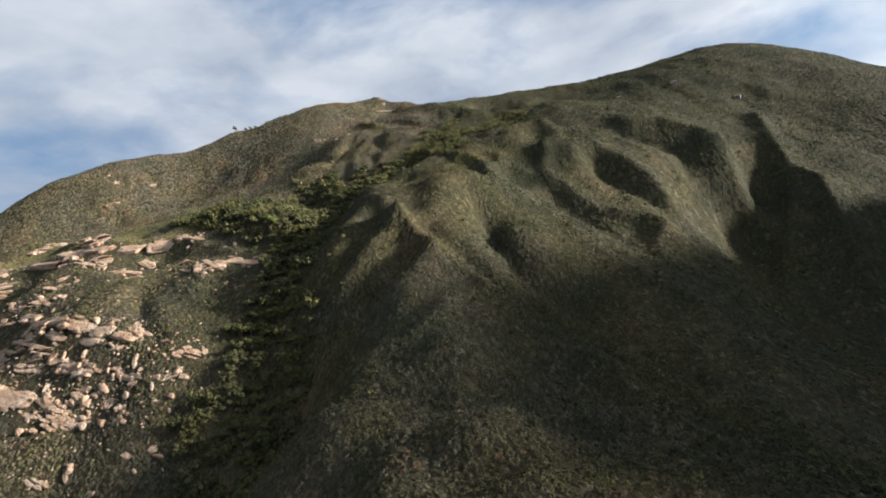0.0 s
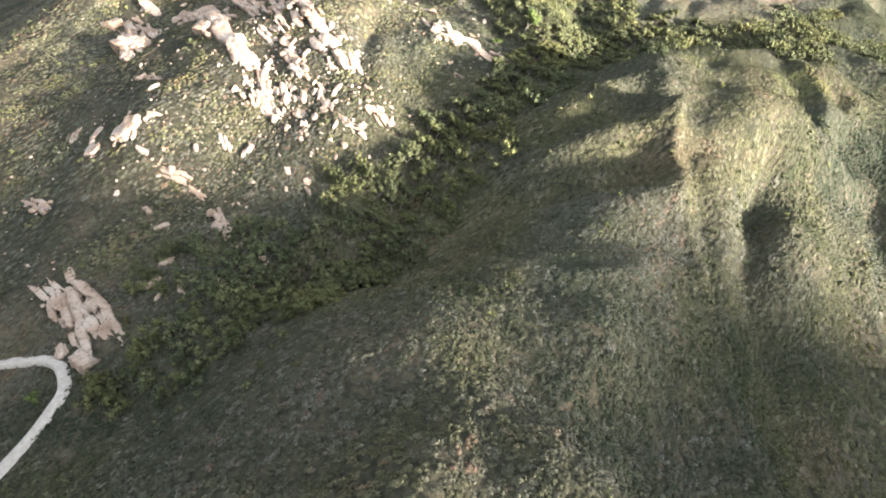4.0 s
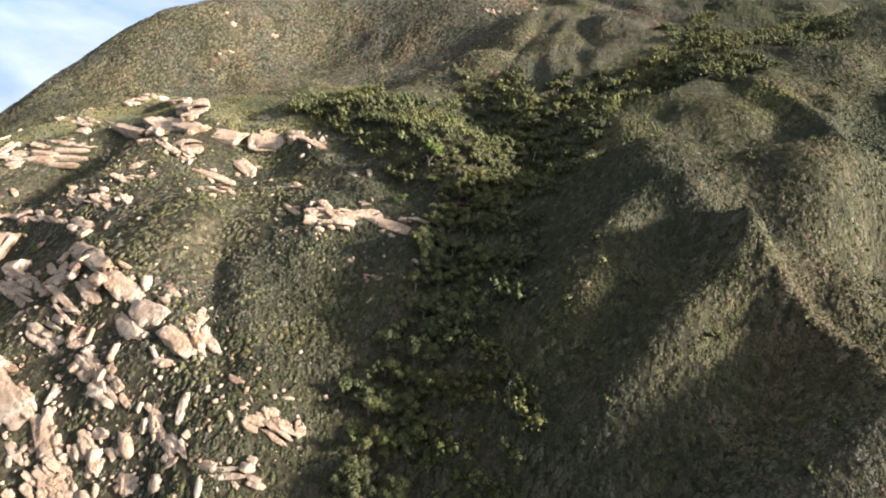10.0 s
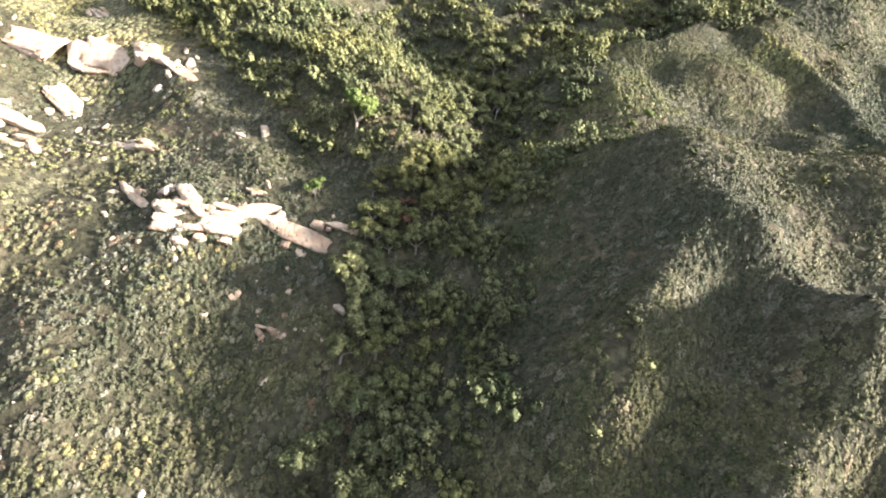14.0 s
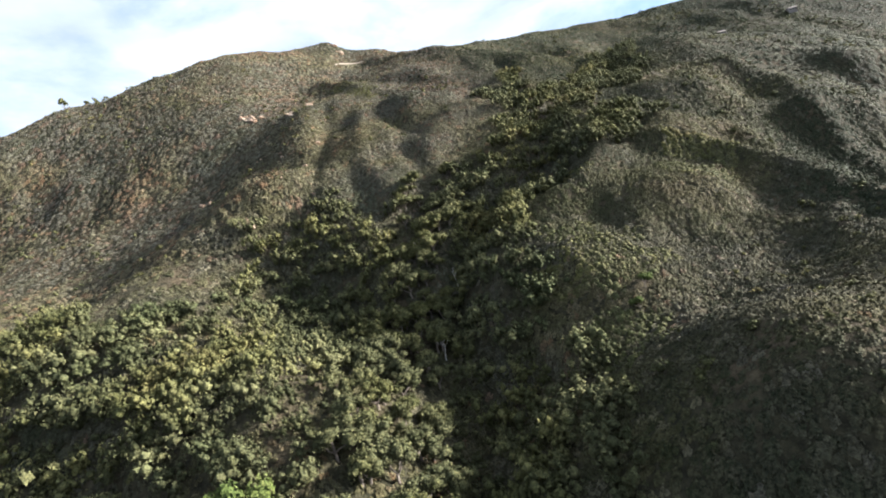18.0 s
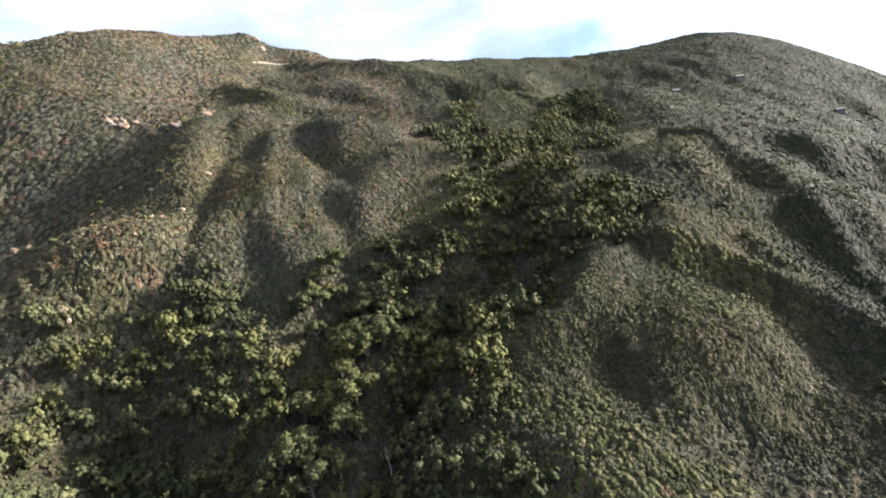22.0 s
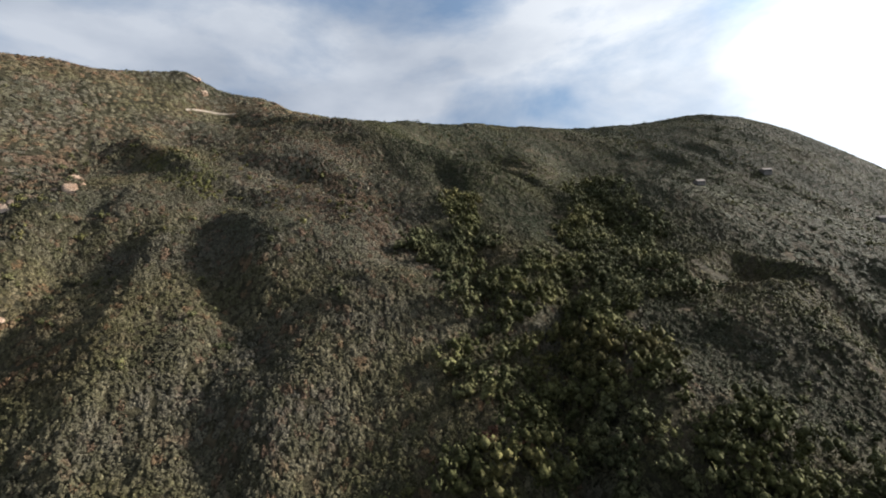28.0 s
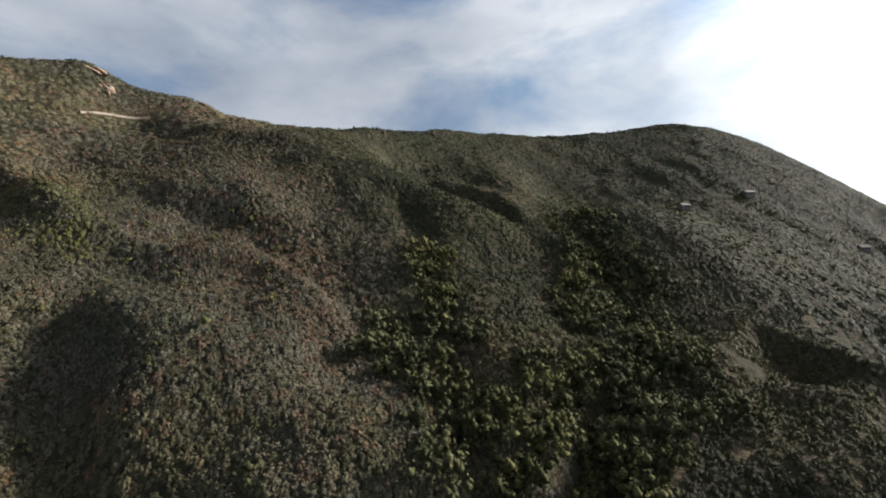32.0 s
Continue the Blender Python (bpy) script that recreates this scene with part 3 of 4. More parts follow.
# Outcrops on the west hill: both ends (east, north, east, north), climb from the first to the second, breadth, and 1 where the slab is broken up.
OUTCROPS_A = [(-198, 283, -158, 284, -3, 14.4, 0), (-158, 284, -136, 273, -5, 4.7, 0), (-247, 303, -196, 280, -4, 14.6, 0), (-266, 302, -194, 270, -7, 8.1, 0), (-302, 343, -282, 352, 3, 8.8, 1), (-281, 351, -215, 300, -7, 11.0, 0), (-320, 325, -282, 307, -5, 10.3, 1), (-275, 300, -225, 262, -12, 5.3, 1), (-300, 279, -264, 281, 1, 20.8, 1), (-306, 271, -309, 284, 7, 6.2, 1), (-339, 293, -333, 299, 4, 4.9, 0), (-331, 270, -317, 264, -1, 5.4, 0), (-213, 273, -198, 266, -4, 3.9, 0)]
OUTCROPS_B = [(-185, 259, -167, 257, -3, 5.2, 0), (-179, 249, -164, 251, 0, 4.5, 1), (-174, 271, -162, 265, -4, 5.9, 0), (-164, 251, -157, 245, -1, 2.7, 0), (-216, 252, -194, 251, 0, 3.7, 1), (-213, 257, -207, 261, 2, 3.2, 1), (-199, 269, -189, 263, -5, 4.4, 1), (-294, 244, -288, 247, 2, 8.0, 0), (-289, 249, -271, 247, -2, 5.5, 1), (-270, 250, -246, 242, 1, 5.1, 1), (-244, 240, -217, 233, 3, 3.3, 1), (-278, 243, -266, 245, 2, 3.0, 0), (-270, 233, -239, 228, 5, 21.0, 0)]
OUTCROPS_C = [(-211, 230, -187, 220, -2, 4.5, 0), (-215, 241, -198, 236, -2, 6.0, 1), (-231, 245, -214, 238, -3, 3.8, 1), (-200, 239, -188, 234, -3, 2.3, 0), (-198, 214, -174, 200, 4, 3.1, 0), (-195, 216, -163, 199, 2, 5.4, 0), (-198, 211, -179, 198, 1, 3.1, 0), (-162, 198, -150, 194, -3, 5.6, 0), (-171, 197, -161, 194, -3, 4.5, 0), (-219, 211, -167, 190, 1, 7.8, 1), (-239, 208, -204, 195, 6, 8.9, 1), (-182, 198, -166, 192, -2, 2.3, 0), (-148, 192, -138, 189, 0, 6.8, 0)]
OUTCROPS_D = [(-155, 192, -140, 185, -2, 4.5, 0), (-136, 187, -126, 183, -2, 4.8, 0), (-133, 181, -128, 181, 0, 2.5, 0), (-179, 189, -165, 186, -2, 3.7, 1), (-165, 189, -160, 188, 1, 3.1, 0), (-162, 186, -157, 186, 1, 3.4, 0), (-155, 183, -137, 176, -2, 2.8, 1), (-156, 182, -137, 174, -3, 3.6, 1), (-201, 187, -161, 171, -4, 8.1, 0), (-180, 182, -173, 181, 0, 1.9, 0), (-169, 177, -159, 173, -1, 3.0, 1), (-155, 172, -144, 166, -6, 3.2, 0), (-159, 168, -152, 165, -2, 2.0, 0)]
OUTCROPS_E = [(-151, 168, -146, 166, -2, 1.6, 0), (-147, 165, -134, 161, -5, 2.7, 1), (-140, 163, -131, 162, 0, 3.3, 1), (-143, 168, -139, 167, -2, 1.5, 0), (-142, 170, -136, 168, -2, 3.0, 0), (-139, 171, -135, 170, 1, 2.6, 0), (-135, 167, -133, 167, 0, 2.6, 0), (-128, 165, -123, 165, 1, 3.2, 0), (-119, 160, -114, 158, -1, 4.0, 1), (-121, 162, -116, 162, 0, 1.7, 0), (-130, 175, -123, 173, -1, 1.8, 0), (-127, 173, -118, 169, -2, 2.4, 1), (-117, 170, -114, 168, -2, 1.7, 0)]
OUTCROPS_F = [(-117, 171, -115, 171, 0, 2.0, 0), (-111, 168, -107, 167, 0, 2.2, 0), (-118, 167, -116, 168, 2, 1.3, 0), (-108, 168, -98, 167, -1, 2.2, 1), (-107, 177, -95, 174, -4, 2.2, 1), (-134, 169, -131, 168, -1, 1.5, 0), (-132, 193, -120, 183, -7, 3.6, 1), (-144, 198, -138, 196, -1, 2.0, 0), (-161, 201, -157, 201, -1, 1.8, 0), (-113, 180, -109, 179, 0, 1.6, 0), (-132, 235, -121, 228, -1, 2.2, 0), (-119, 225, -105, 227, 1, 6.2, 1), (-118, 232, -112, 227, -3, 3.4, 0)]
OUTCROPS_G = [(-106, 230, -99, 232, 1, 3.3, 0), (-101, 230, -84, 225, -2, 4.0, 0), (-106, 235, -101, 235, -1, 1.3, 0), (-88, 230, -82, 229, -1, 2.4, 0), (-151, 252, -133, 248, 3, 1.8, 1), (-101, 216, -100, 217, 1, 1.5, 0), (-95, 212, -86, 209, 0, 1.3, 1), (-185, 306, -174, 301, -3, 1.7, 0), (-142, 280, -137, 275, -3, 3.4, 0), (-117, 254, -114, 252, 0, 1.2, 0), (-170, 130, -173, 137, 7, 8.9, 0), (-161, 130, -154, 130, 1, 2.5, 0), (-147, 129, -136, 131, 2, 4.1, 1)]
OUTCROPS_H = [(-132, 131, -126, 131, 0, 1.7, 1), (-116, 128, -104, 126, -2, 2.4, 1), (-113, 126, -99, 123, -1, 2.4, 1), (-89, 122, -90, 125, 0, 3.0, 1), (-182, 127, -177, 128, 4, 5.5, 0), (-197, 130, -202, 134, 2, 4.2, 1), (-99, 104, -91, 102, 2, 0.7, 0), (-141, 147, -135, 145, -2, 2.3, 1), (-118, 142, -116, 141, 0, 1.7, 0), (-111, 149, -108, 148, -1, 2.1, 0), (-103, 149, -100, 149, 0, 2.4, 0), (-290, 203, -207, 173, 4, 18.8, 1), (-285, 208, -267, 203, -1, 6.7, 0)]
OUTCROPS_I = [(-618, 320, -545, 290, 3, 18.9, 0), (-570, 309, -457, 273, 16, 12.2, 0), (-468, 312, -314, 232, 12, 8.3, 1), (-322, 220, -293, 218, -1, 5.5, 1), (-279, 217, -268, 214, -1, 5.0, 0), (-261, 211, -229, 198, 3, 6.1, 0), (-242, 209, -205, 192, 5, 7.0, 0), (-633, 350, -551, 318, 9, 7.1, 0), (-206, 159, -187, 158, 7, 2.4, 1), (-169, 139, -164, 140, 1, 3.1, 1), (-317, 238, -289, 230, -7, 5.6, 1), (-141, 169, -134, 166, -3, 3.3, 1), (-128, 166, -124, 166, 1, 2.7, 0)]
OUTCROPS_J = [(-127, 174, -112, 166, -7, 3.6, 1), (-110, 167, -99, 168, 2, 2.5, 1), (-130, 191, -120, 185, -4, 2.9, 1), (-105, 174, -96, 174, -2, 2.9, 1), (-147, 164, -136, 162, -4, 7.2, 1), (-157, 173, -147, 167, -4, 4.0, 0), (-134, 93, -94, 85, 9, 10.7, 1), (-184, 110, -168, 108, 6, 3.7, 1), (-181, 96, -164, 92, 4, 2.5, 1), (-101, 448, -93, 441, -4, 4.3, 1), (-92, 444, -90, 442, -1, 2.1, 0), (-78, 433, -74, 427, -3, 2.9, 0), (-68, 446, -65, 436, -5, 3.6, 0)]
OUTCROPS_K = [(-69, 456, -66, 454, -2, 1.9, 0), (-75, 440, -71, 438, -1, 1.3, 0), (-80, 380, -77, 375, -1, 1.5, 0), (-89, 412, -88, 412, 0, 0.9, 0), (-84, 399, -84, 399, 0, 0.8, 0), (-94, 404, -94, 403, 0, 0.8, 0), (-100, 398, -99, 396, 0, 0.8, 0), (-83, 362, -82, 361, -1, 1.0, 0), (-292, 432, -287, 433, -1, 4.9, 1), (-302, 440, -299, 440, -1, 3.1, 0), (-262, 439, -258, 439, -2, 3.8, 1), (-282, 414, -277, 415, -1, 1.8, 0), (-284, 397, -281, 397, -1, 1.8, 0)]
OUTCROPS_L = [(-188, 307, -177, 301, -3, 2.1, 0), (-42, 546, -36, 543, -3, 4.5, 1), (-37, 542, -33, 536, -6, 3.0, 1)]
OUTCROPS = OUTCROPS_A + OUTCROPS_B + OUTCROPS_C + OUTCROPS_D + OUTCROPS_E + OUTCROPS_F + OUTCROPS_G + OUTCROPS_H + OUTCROPS_I + OUTCROPS_J + OUTCROPS_K + OUTCROPS_L


def on_rock(x, y):
    """Where an outcrop leaves no room for plants."""
    hit = np.zeros(len(x), bool)
    for ax, ay, bx, by, climb, wide, broken in OUTCROPS:
        near = (x > min(ax, bx) - wide) & (x < max(ax, bx) + wide) & (y > min(ay, by) - wide) & (y < max(ay, by) + wide)
        if near.any():
            hit[near] |= off_line(x[near], y[near], [(ax, ay), (bx + 0.01, by)]) < wide * (0.2 if broken else 0.36)
    return hit


MEADOW = [(-330, 285), (-307, 318), (-280, 346), (-240, 337), (-200, 314), (-165, 292)]


def chaparral():
    rows = ((0, 44, 1.02, [shrub_shape(s, 3, 16, 0.19, 1) for s in range(18)]), (44, 110, 1.32, [shrub_shape(s + 20, 2, 9, 0.22, 1) for s in range(14)]), (110, 1200, 2.05, [shrub_shape(s + 40, 1, 6, 0.26, 1) for s in range(12)]))
    for low, high, step, shapes in rows:
        x, y = jittered(-470, 800, 0, 720, step)
        x, y = x + (lump(x, y, 3.1, 51) - 0.5) * 1.6, y + (lump(x, y, 3.1, 52) - 0.5) * 1.6
        close, near = off_line(x, y, CLOSE_PLAN), off_line(x, y, NEAR_PLAN)
        d = np.where(close < 44, close, np.maximum(44.5, near)) + rng.uniform(-12, 12, len(x)) * (close > 30)
        clear = lump(x, y, 22, 9) * 0.5 + lump(x, y, 5, 10) * 0.5
        m = (d >= low) & (d < high) & (clear > 0.17) & ((x < 330) | (y > 300)) & ((x < 200) | (y > 160)) & ((x < 560) | (y > 480)) & (y > 30) & (y < 580 + np.clip((x - 100) * 0.25, 0, 60)) & (off_line(x, y, MEADOW) > 13 + 12 * lump(x, y, 16, 15))
        x, y = x[m], y[m]
        m = ~on_rock(x, y)
        x, y = x[m], y[m]
        kind = lump(x, y, 38, 12) * 0.42 + lump(x, y, 9, 13) * 0.3 + rng.choice((-0.16, 0.0, 0.08, 0.25, 0.46), len(x), p=(0.30, 0.32, 0.21, 0.11, 0.06)) + rng.uniform(-0.06, 0.1, len(x))
        west = np.clip((-95 - x) / 30, 0, 1) * np.clip((300 - y) / 50, 0, 1)
        kind += 0.26 * west + 0.36 * np.clip((y - 330) / 40, 0, 1) * np.clip((40 - x) / 30, 0, 1) - 0.22 * np.clip((x - 15) / 30, 0, 1) - 0.22 * np.clip((x - 140) / 60, 0, 1)
        m = rng.random(len(x)) > 0.15 * west
        x, y, kind, west = x[m], y[m], kind[m], west[m]
        size = step * (0.66 + 0.55 * rng.random(len(x)) ** 3.0) * (0.85 + 0.35 * lump(x, y, 30, 14)) * (1 - 0.22 * west)
        scatter("chaparral", "dense grey-green and brown coastal brush covering the slopes", "brush", shapes, x, y, size, rng.uniform(0.6, 1.05, len(x)) * (1.0 if low < 100 else 0.55), np.clip(kind, 0, 1), SAGE)


def low_growth():
    """Grass of the open meadow on the west hill, and bright patches of fresh growth in the brush."""
    tuft = [shrub_shape(s + 60, 1, 8, 0.3) for s in range(8)]
    x, y = jittered(-350, -150, 260, 370, 1.4)
    m = off_line(x, y, MEADOW) < 15 + 12 * lump(x, y, 16, 15)
    x, y = x[m], y[m]
    scatter("meadow_grass", "short yellow-green grass of an open hillside meadow", "grass", tuft, x, y, rng.uniform(0.75, 1.3, len(x)), rng.uniform(0.3, 0.5, len(x)), np.clip(0.3 + 0.6 * lump(x, y, 12, 16) + rng.uniform(-0.2, 0.2, len(x)), 0, 1), GRASS)
    x, y = jittered(-340, -90, 90, 305, 1.6)
    m = (lump(x, y, 8, 18) > 0.62) & ~on_rock(x, y) & (rng.random(len(x)) < np.clip((-90 - x) / 25, 0, 1)) & (off_line(x, y, MEADOW) > 14)
    x, y = x[m], y[m]
    scatter("dry_grass", "tufts of dry straw-coloured grass between rocks and brush", "grass", tuft, x, y, rng.uniform(0.45, 0.9, len(x)), rng.uniform(0.7, 1.1, len(x)), np.clip(0.5 + rng.uniform(-0.4, 0.5, len(x)), 0, 1), GRASS)
    x, y = jittered(-170, 60, 90, 500, 1.0)
    m = np.zeros(len(x), bool)
    for cx, cy, wide in ((-18, 279, 12), (-24, 286, 11), (35, 304, 11), (20, 296, 9), (-39, 443, 9), (-45, 458, 9), (-97, 71, 5), (-30, 262, 8), (-8, 312, 7)):
        m |= np.hypot(x - cx, (y - cy) * 1.3) < wide * (0.4 + 1.1 * lump(x, y, 4, 17))
    x, y = x[m], y[m]
    scatter("fresh_growth", "patches of bright yellow-green low shrubs in the grey brush", "brush", tuft, x, y, rng.uniform(0.5, 1.0, len(x)), rng.uniform(0.8, 1.2, len(x)), rng.uniform(0.1, 0.9, len(x)), FRESH)


chaparral()
low_growth()



def boulder_mesh(seed, detail=2):
    """A weathered, cracked block with rounded edges."""
    r = random.Random(seed)
    bm = bmesh.new()
    bmesh.ops.create_icosphere(bm, subdivisions=detail, radius=1.0)
    cuts = []
    for _ in range(8):
        a = r.uniform(0, 2 * math.pi)
        cuts.append((Vector((math.cos(a), math.sin(a), r.uniform(-0.15, 0.5))).normalized(), r.uniform(0.55, 0.85)))
    cuts.append((Vector((r.gauss(0, 0.18), r.gauss(0, 0.18), 1)).normalized(), r.uniform(0.5, 0.75)))
    off = Vector((r.uniform(0, 50), r.uniform(0, 50), r.uniform(0, 50)))
    square = r.uniform(0.45, 0.66)
    for v in bm.verts:
        p = Vector([math.copysign(abs(c) ** square, c) for c in v.co]) * 0.8
        for n, d in cuts:
            over = p.dot(n) - d
            if over > 0:
                p -= n * over * 0.95
        crack = abs(noise.noise(p * 1.5 + off))
        groove = abs(noise.noise(Vector((p.x * 3.4 + p.y * 1.3, p.y * 1.0 - p.x * 0.4, p.z * 0.7)) + off))
        p *= 1.0 + 0.10 * noise.noise(p * 1.6 + off) + 0.06 * noise.noise(p * 5.0 + off) + 0.03 * noise.noise(p * 11.0 + off) - 0.22 * max(0.0, 1 - crack / 0.08) - 0.26 * max(0.0, 1 - groove / 0.16)
        v.co = p
    for f in bm.faces:
        f.smooth = True
    me = bpy.data.meshes.new("boulder")
    bm.to_mesh(me)
    bm.free()
    me.materials.append(ROCK)
    return me


def on_slope(x, y, turn=0.0, sunk=0.0):
    """A pose on the hillside: x across the slope, y up the slope, z out of it."""
    z = ground_z([x - 2, x + 2, x, x, x], [y, y, y - 2, y + 2, y])
    out = Vector(((z[0] - z[1]) / 4, (z[2] - z[3]) / 4, 1.0)).normalized()
    across = Vector((0, 0, 1)).cross(out)
    across = across.normalized() if across.length > 1e-4 else Vector((1, 0, 0))
    m = Matrix((across, out.cross(across), out)).transposed().to_4x4()
    m.translation = Vector((x, y, float(ground_z([x], [y])[0]))) - out * sunk
    return m @ pose(0, 0, 0, 0, 0, turn)


def lie(ax, ay, bx, by, climb):
    """A pose at the middle of a line on the hillside: x along the line, z out of the slope."""
    run = Vector((bx - ax, by - ay, climb)).normalized()
    m = on_slope((ax + bx) / 2, (ay + by) / 2)
    out = m.to_3x3().col[2]
    side = out.cross(run).normalized()
    turned = Matrix((run, side, run.cross(side))).transposed().to_4x4()
    turned.translation = m.translation
    return turned


def outcrops():
    """Each outcrop is a run of slabs that lie along the slope, whole or broken up."""
    shapes = [boulder_mesh(s, 3) for s in range(14)]
    great = [boulder_mesh(s + 30, 4) for s in range(6)]
    r = random.Random(4)
    for ax, ay, bx, by, climb, wide, broken in OUTCROPS:
        long = max(math.dist((ax, ay, 0), (bx, by, climb)), wide * 0.8)
        thing = new("rock_outcrop")
        thing.matrix_world = lie(ax, ay, bx + 0.01, by, climb)
        tagged(thing, "broken pale tan sandstone outcrop on the sunlit brushy slope" if broken else "large smooth pinkish tan sandstone slab on the brushy slope", "rock", "west hill outcrops")

        def slab(x, y, lift, half, breadth, thick, turn):
            ob = new("slab", r.choice(great) if min(half, breadth) > 3 else r.choice(shapes))
            ob.parent = thing
            ob.matrix_basis = pose(x, y, lift - 0.22 * thick, r.uniform(-6, 6), r.uniform(-5, 5), turn) @ Matrix.Diagonal((half * 1.25, breadth * 1.15, thick * 1.35, 1))

        if broken:
            rows = max(2, min(6, round(wide / 1.5)))
            many = max(2, min(5, round(long * rows / wide / 3.0)))
            for row in range(rows):
                shift = r.uniform(-0.15, 0.15)
                for k in range(many):
                    if r.random() < 0.12:
                        continue
                    at = (k + 0.5 + shift + r.uniform(-0.15, 0.15)) / many - 0.5
                    half = 0.8 * long / many * r.uniform(0.6, 1.35)
                    breadth = 0.74 * wide / rows * r.uniform(0.6, 1.35)
                    slab(at * long, ((row + 0.5) / rows - 0.5) * wide + r.uniform(-0.05, 0.05) * wide, r.uniform(-0.05, 0.05) * wide, half, breadth, breadth * r.uniform(0.55, 0.9), r.uniform(-12, 9))
        else:
            many = 2 if long > 22 else 1
            for k in range(many):
                slab(((k + 0.5) / many - 0.5) * long, 0, 0.1, long * 0.64 / many, wide * r.uniform(0.54, 0.64), wide * r.uniform(0.22, 0.32), r.uniform(-5, 5))
        for k in range(3):
            half = r.uniform(0.05, 0.11) * long + 0.05 * wide
            slab(r.uniform(-0.6, 0.6) * long, r.choice((-1, 1)) * wide * r.uniform(0.5, 0.85), 0.0, half, half * r.uniform(0.5, 0.9), half * r.uniform(0.4, 0.7), r.uniform(-40, 40))


outcrops()


def boulders():
    """Loose blocks strewn down the rocky west hill, most of them below the outcrops."""
    shapes = [boulder_mesh(60 + s, 2) for s in range(10)]
    r = random.Random(9)
    made = 0
    while made < 290:
        ox, oy = OUTCROPS[r.randrange(len(OUTCROPS))][:2]
        if ox < -330 or oy > 420:
            continue
        x, y = ox + r.gauss(0, 10), oy + r.gauss(-3, 8)
        s = 0.45 + 1.9 * r.random() ** 2.2
        ob = new("boulder", shapes[r.randrange(10)])
        ob.matrix_world = on_slope(x, y, r.gauss(-50, 22), -0.1 * s) @ Matrix.Diagonal((s * r.uniform(1.1, 2.2), s * r.uniform(0.6, 0.95), s * r.uniform(0.5, 0.85), 1))
        tagged(ob, "loose pale sandstone boulder lying in the brush", "boulder", "west hill boulders")
        made += 1


boulders()


def rubble():
    """Stones too many to count."""
    r = np.random.default_rng(8)
    base = [boulder_mesh(80 + s, 1) for s in range(4)]
    shapes = []
    for me in base:
        v = np.empty(len(me.vertices) * 3, np.float32)
        me.vertices.foreach_get("co", v)
        f = np.empty(len(me.polygons) * 3, np.int32)
        me.polygons.foreach_get("vertices", f)
        shapes.append((v.reshape(-1, 3), f.reshape(-1, 3)))
        bpy.data.meshes.remove(me)
    picks = np.array([(o[0], o[1]) for o in OUTCROPS if o[0] > -330 and o[1] < 420 and o[6]])
    at = picks[r.integers(0, len(picks), 1300)] + r.normal(size=(1300, 2)) * (9, 7)
    size = 0.25 + 0.7 * r.random(1300) ** 3
    scatter("rubble", "scattered small pale stones among the brush", "stones", shapes, at[:, 0], at[:, 1], size, r.uniform(0.6, 1.0, 1300), r.random(1300), ROCK, -0.1, follow=0.0)


rubble()

# ---- trees ----


def tube(bm, a, b, ra, rb, sides=6):
    """A tapered round limb between two points."""
    a, b = Vector(a), Vector(b)
    axis = (b - a).normalized()
    side = axis.orthogonal().normalized()
    other = axis.cross(side)
    rings = [[bm.verts.new(p + (side * math.cos(2 * math.pi * k / sides) + other * math.sin(2 * math.pi * k / sides)) * r) for k in range(sides)] for p, r in ((a, ra), (b, rb))]
    for k in range(sides):
        bm.faces.new((rings[0][k], rings[0][(k + 1) % sides], rings[1][(k + 1) % sides], rings[1][k]))
    bm.faces.new(rings[1])


def finish(name, bm, material, parent, label=""):
    me = bpy.data.meshes.new(name)
    bm.to_mesh(me)
    bm.free()
    me.materials.append(material)
    ob = new(name, me)
    ob.parent = parent
    return tagged(ob, label) if label else ob


def branching(bm, start, way, length, radius, depth, r):
    """A limb that forks until it is a twig; gives the tips."""
    tips, at = [], Vector(start)
    for k in range(2):
        way = (way + Vector((r.gauss(0, 0.22), r.gauss(0, 0.22), r.gauss(0.05, 0.12)))).normalized()
        to = at + way * length / 2
        tube(bm, at, to, radius, radius * 0.78, 5 if depth > 1 else 4)
        at, radius = to, radius * 0.78
    if depth == 0:
        return [at]
    for _ in range(3 if depth > 1 else 2):
        turn = Vector((r.gauss(0, 0.75), r.gauss(0, 0.75), r.gauss(0.15, 0.35)))
        tips += branching(bm, at, (way + turn).normalized(), length * r.uniform(0.55, 0.8), radius * 0.72, depth - 1, r)
    return tips


BALL = None


def ball():
    """A coarse round shape for the shaded inside of a leaf clump."""
    global BALL
    if BALL is None:
        bm = bmesh.new()
        bmesh.ops.create_icosphere(bm, subdivisions=1, radius=1.0)
        BALL = np.array([v.co[:] for v in bm.verts]), np.array([[v.index for v in f.verts] for f in bm.faces])
        bm.free()
    return BALL


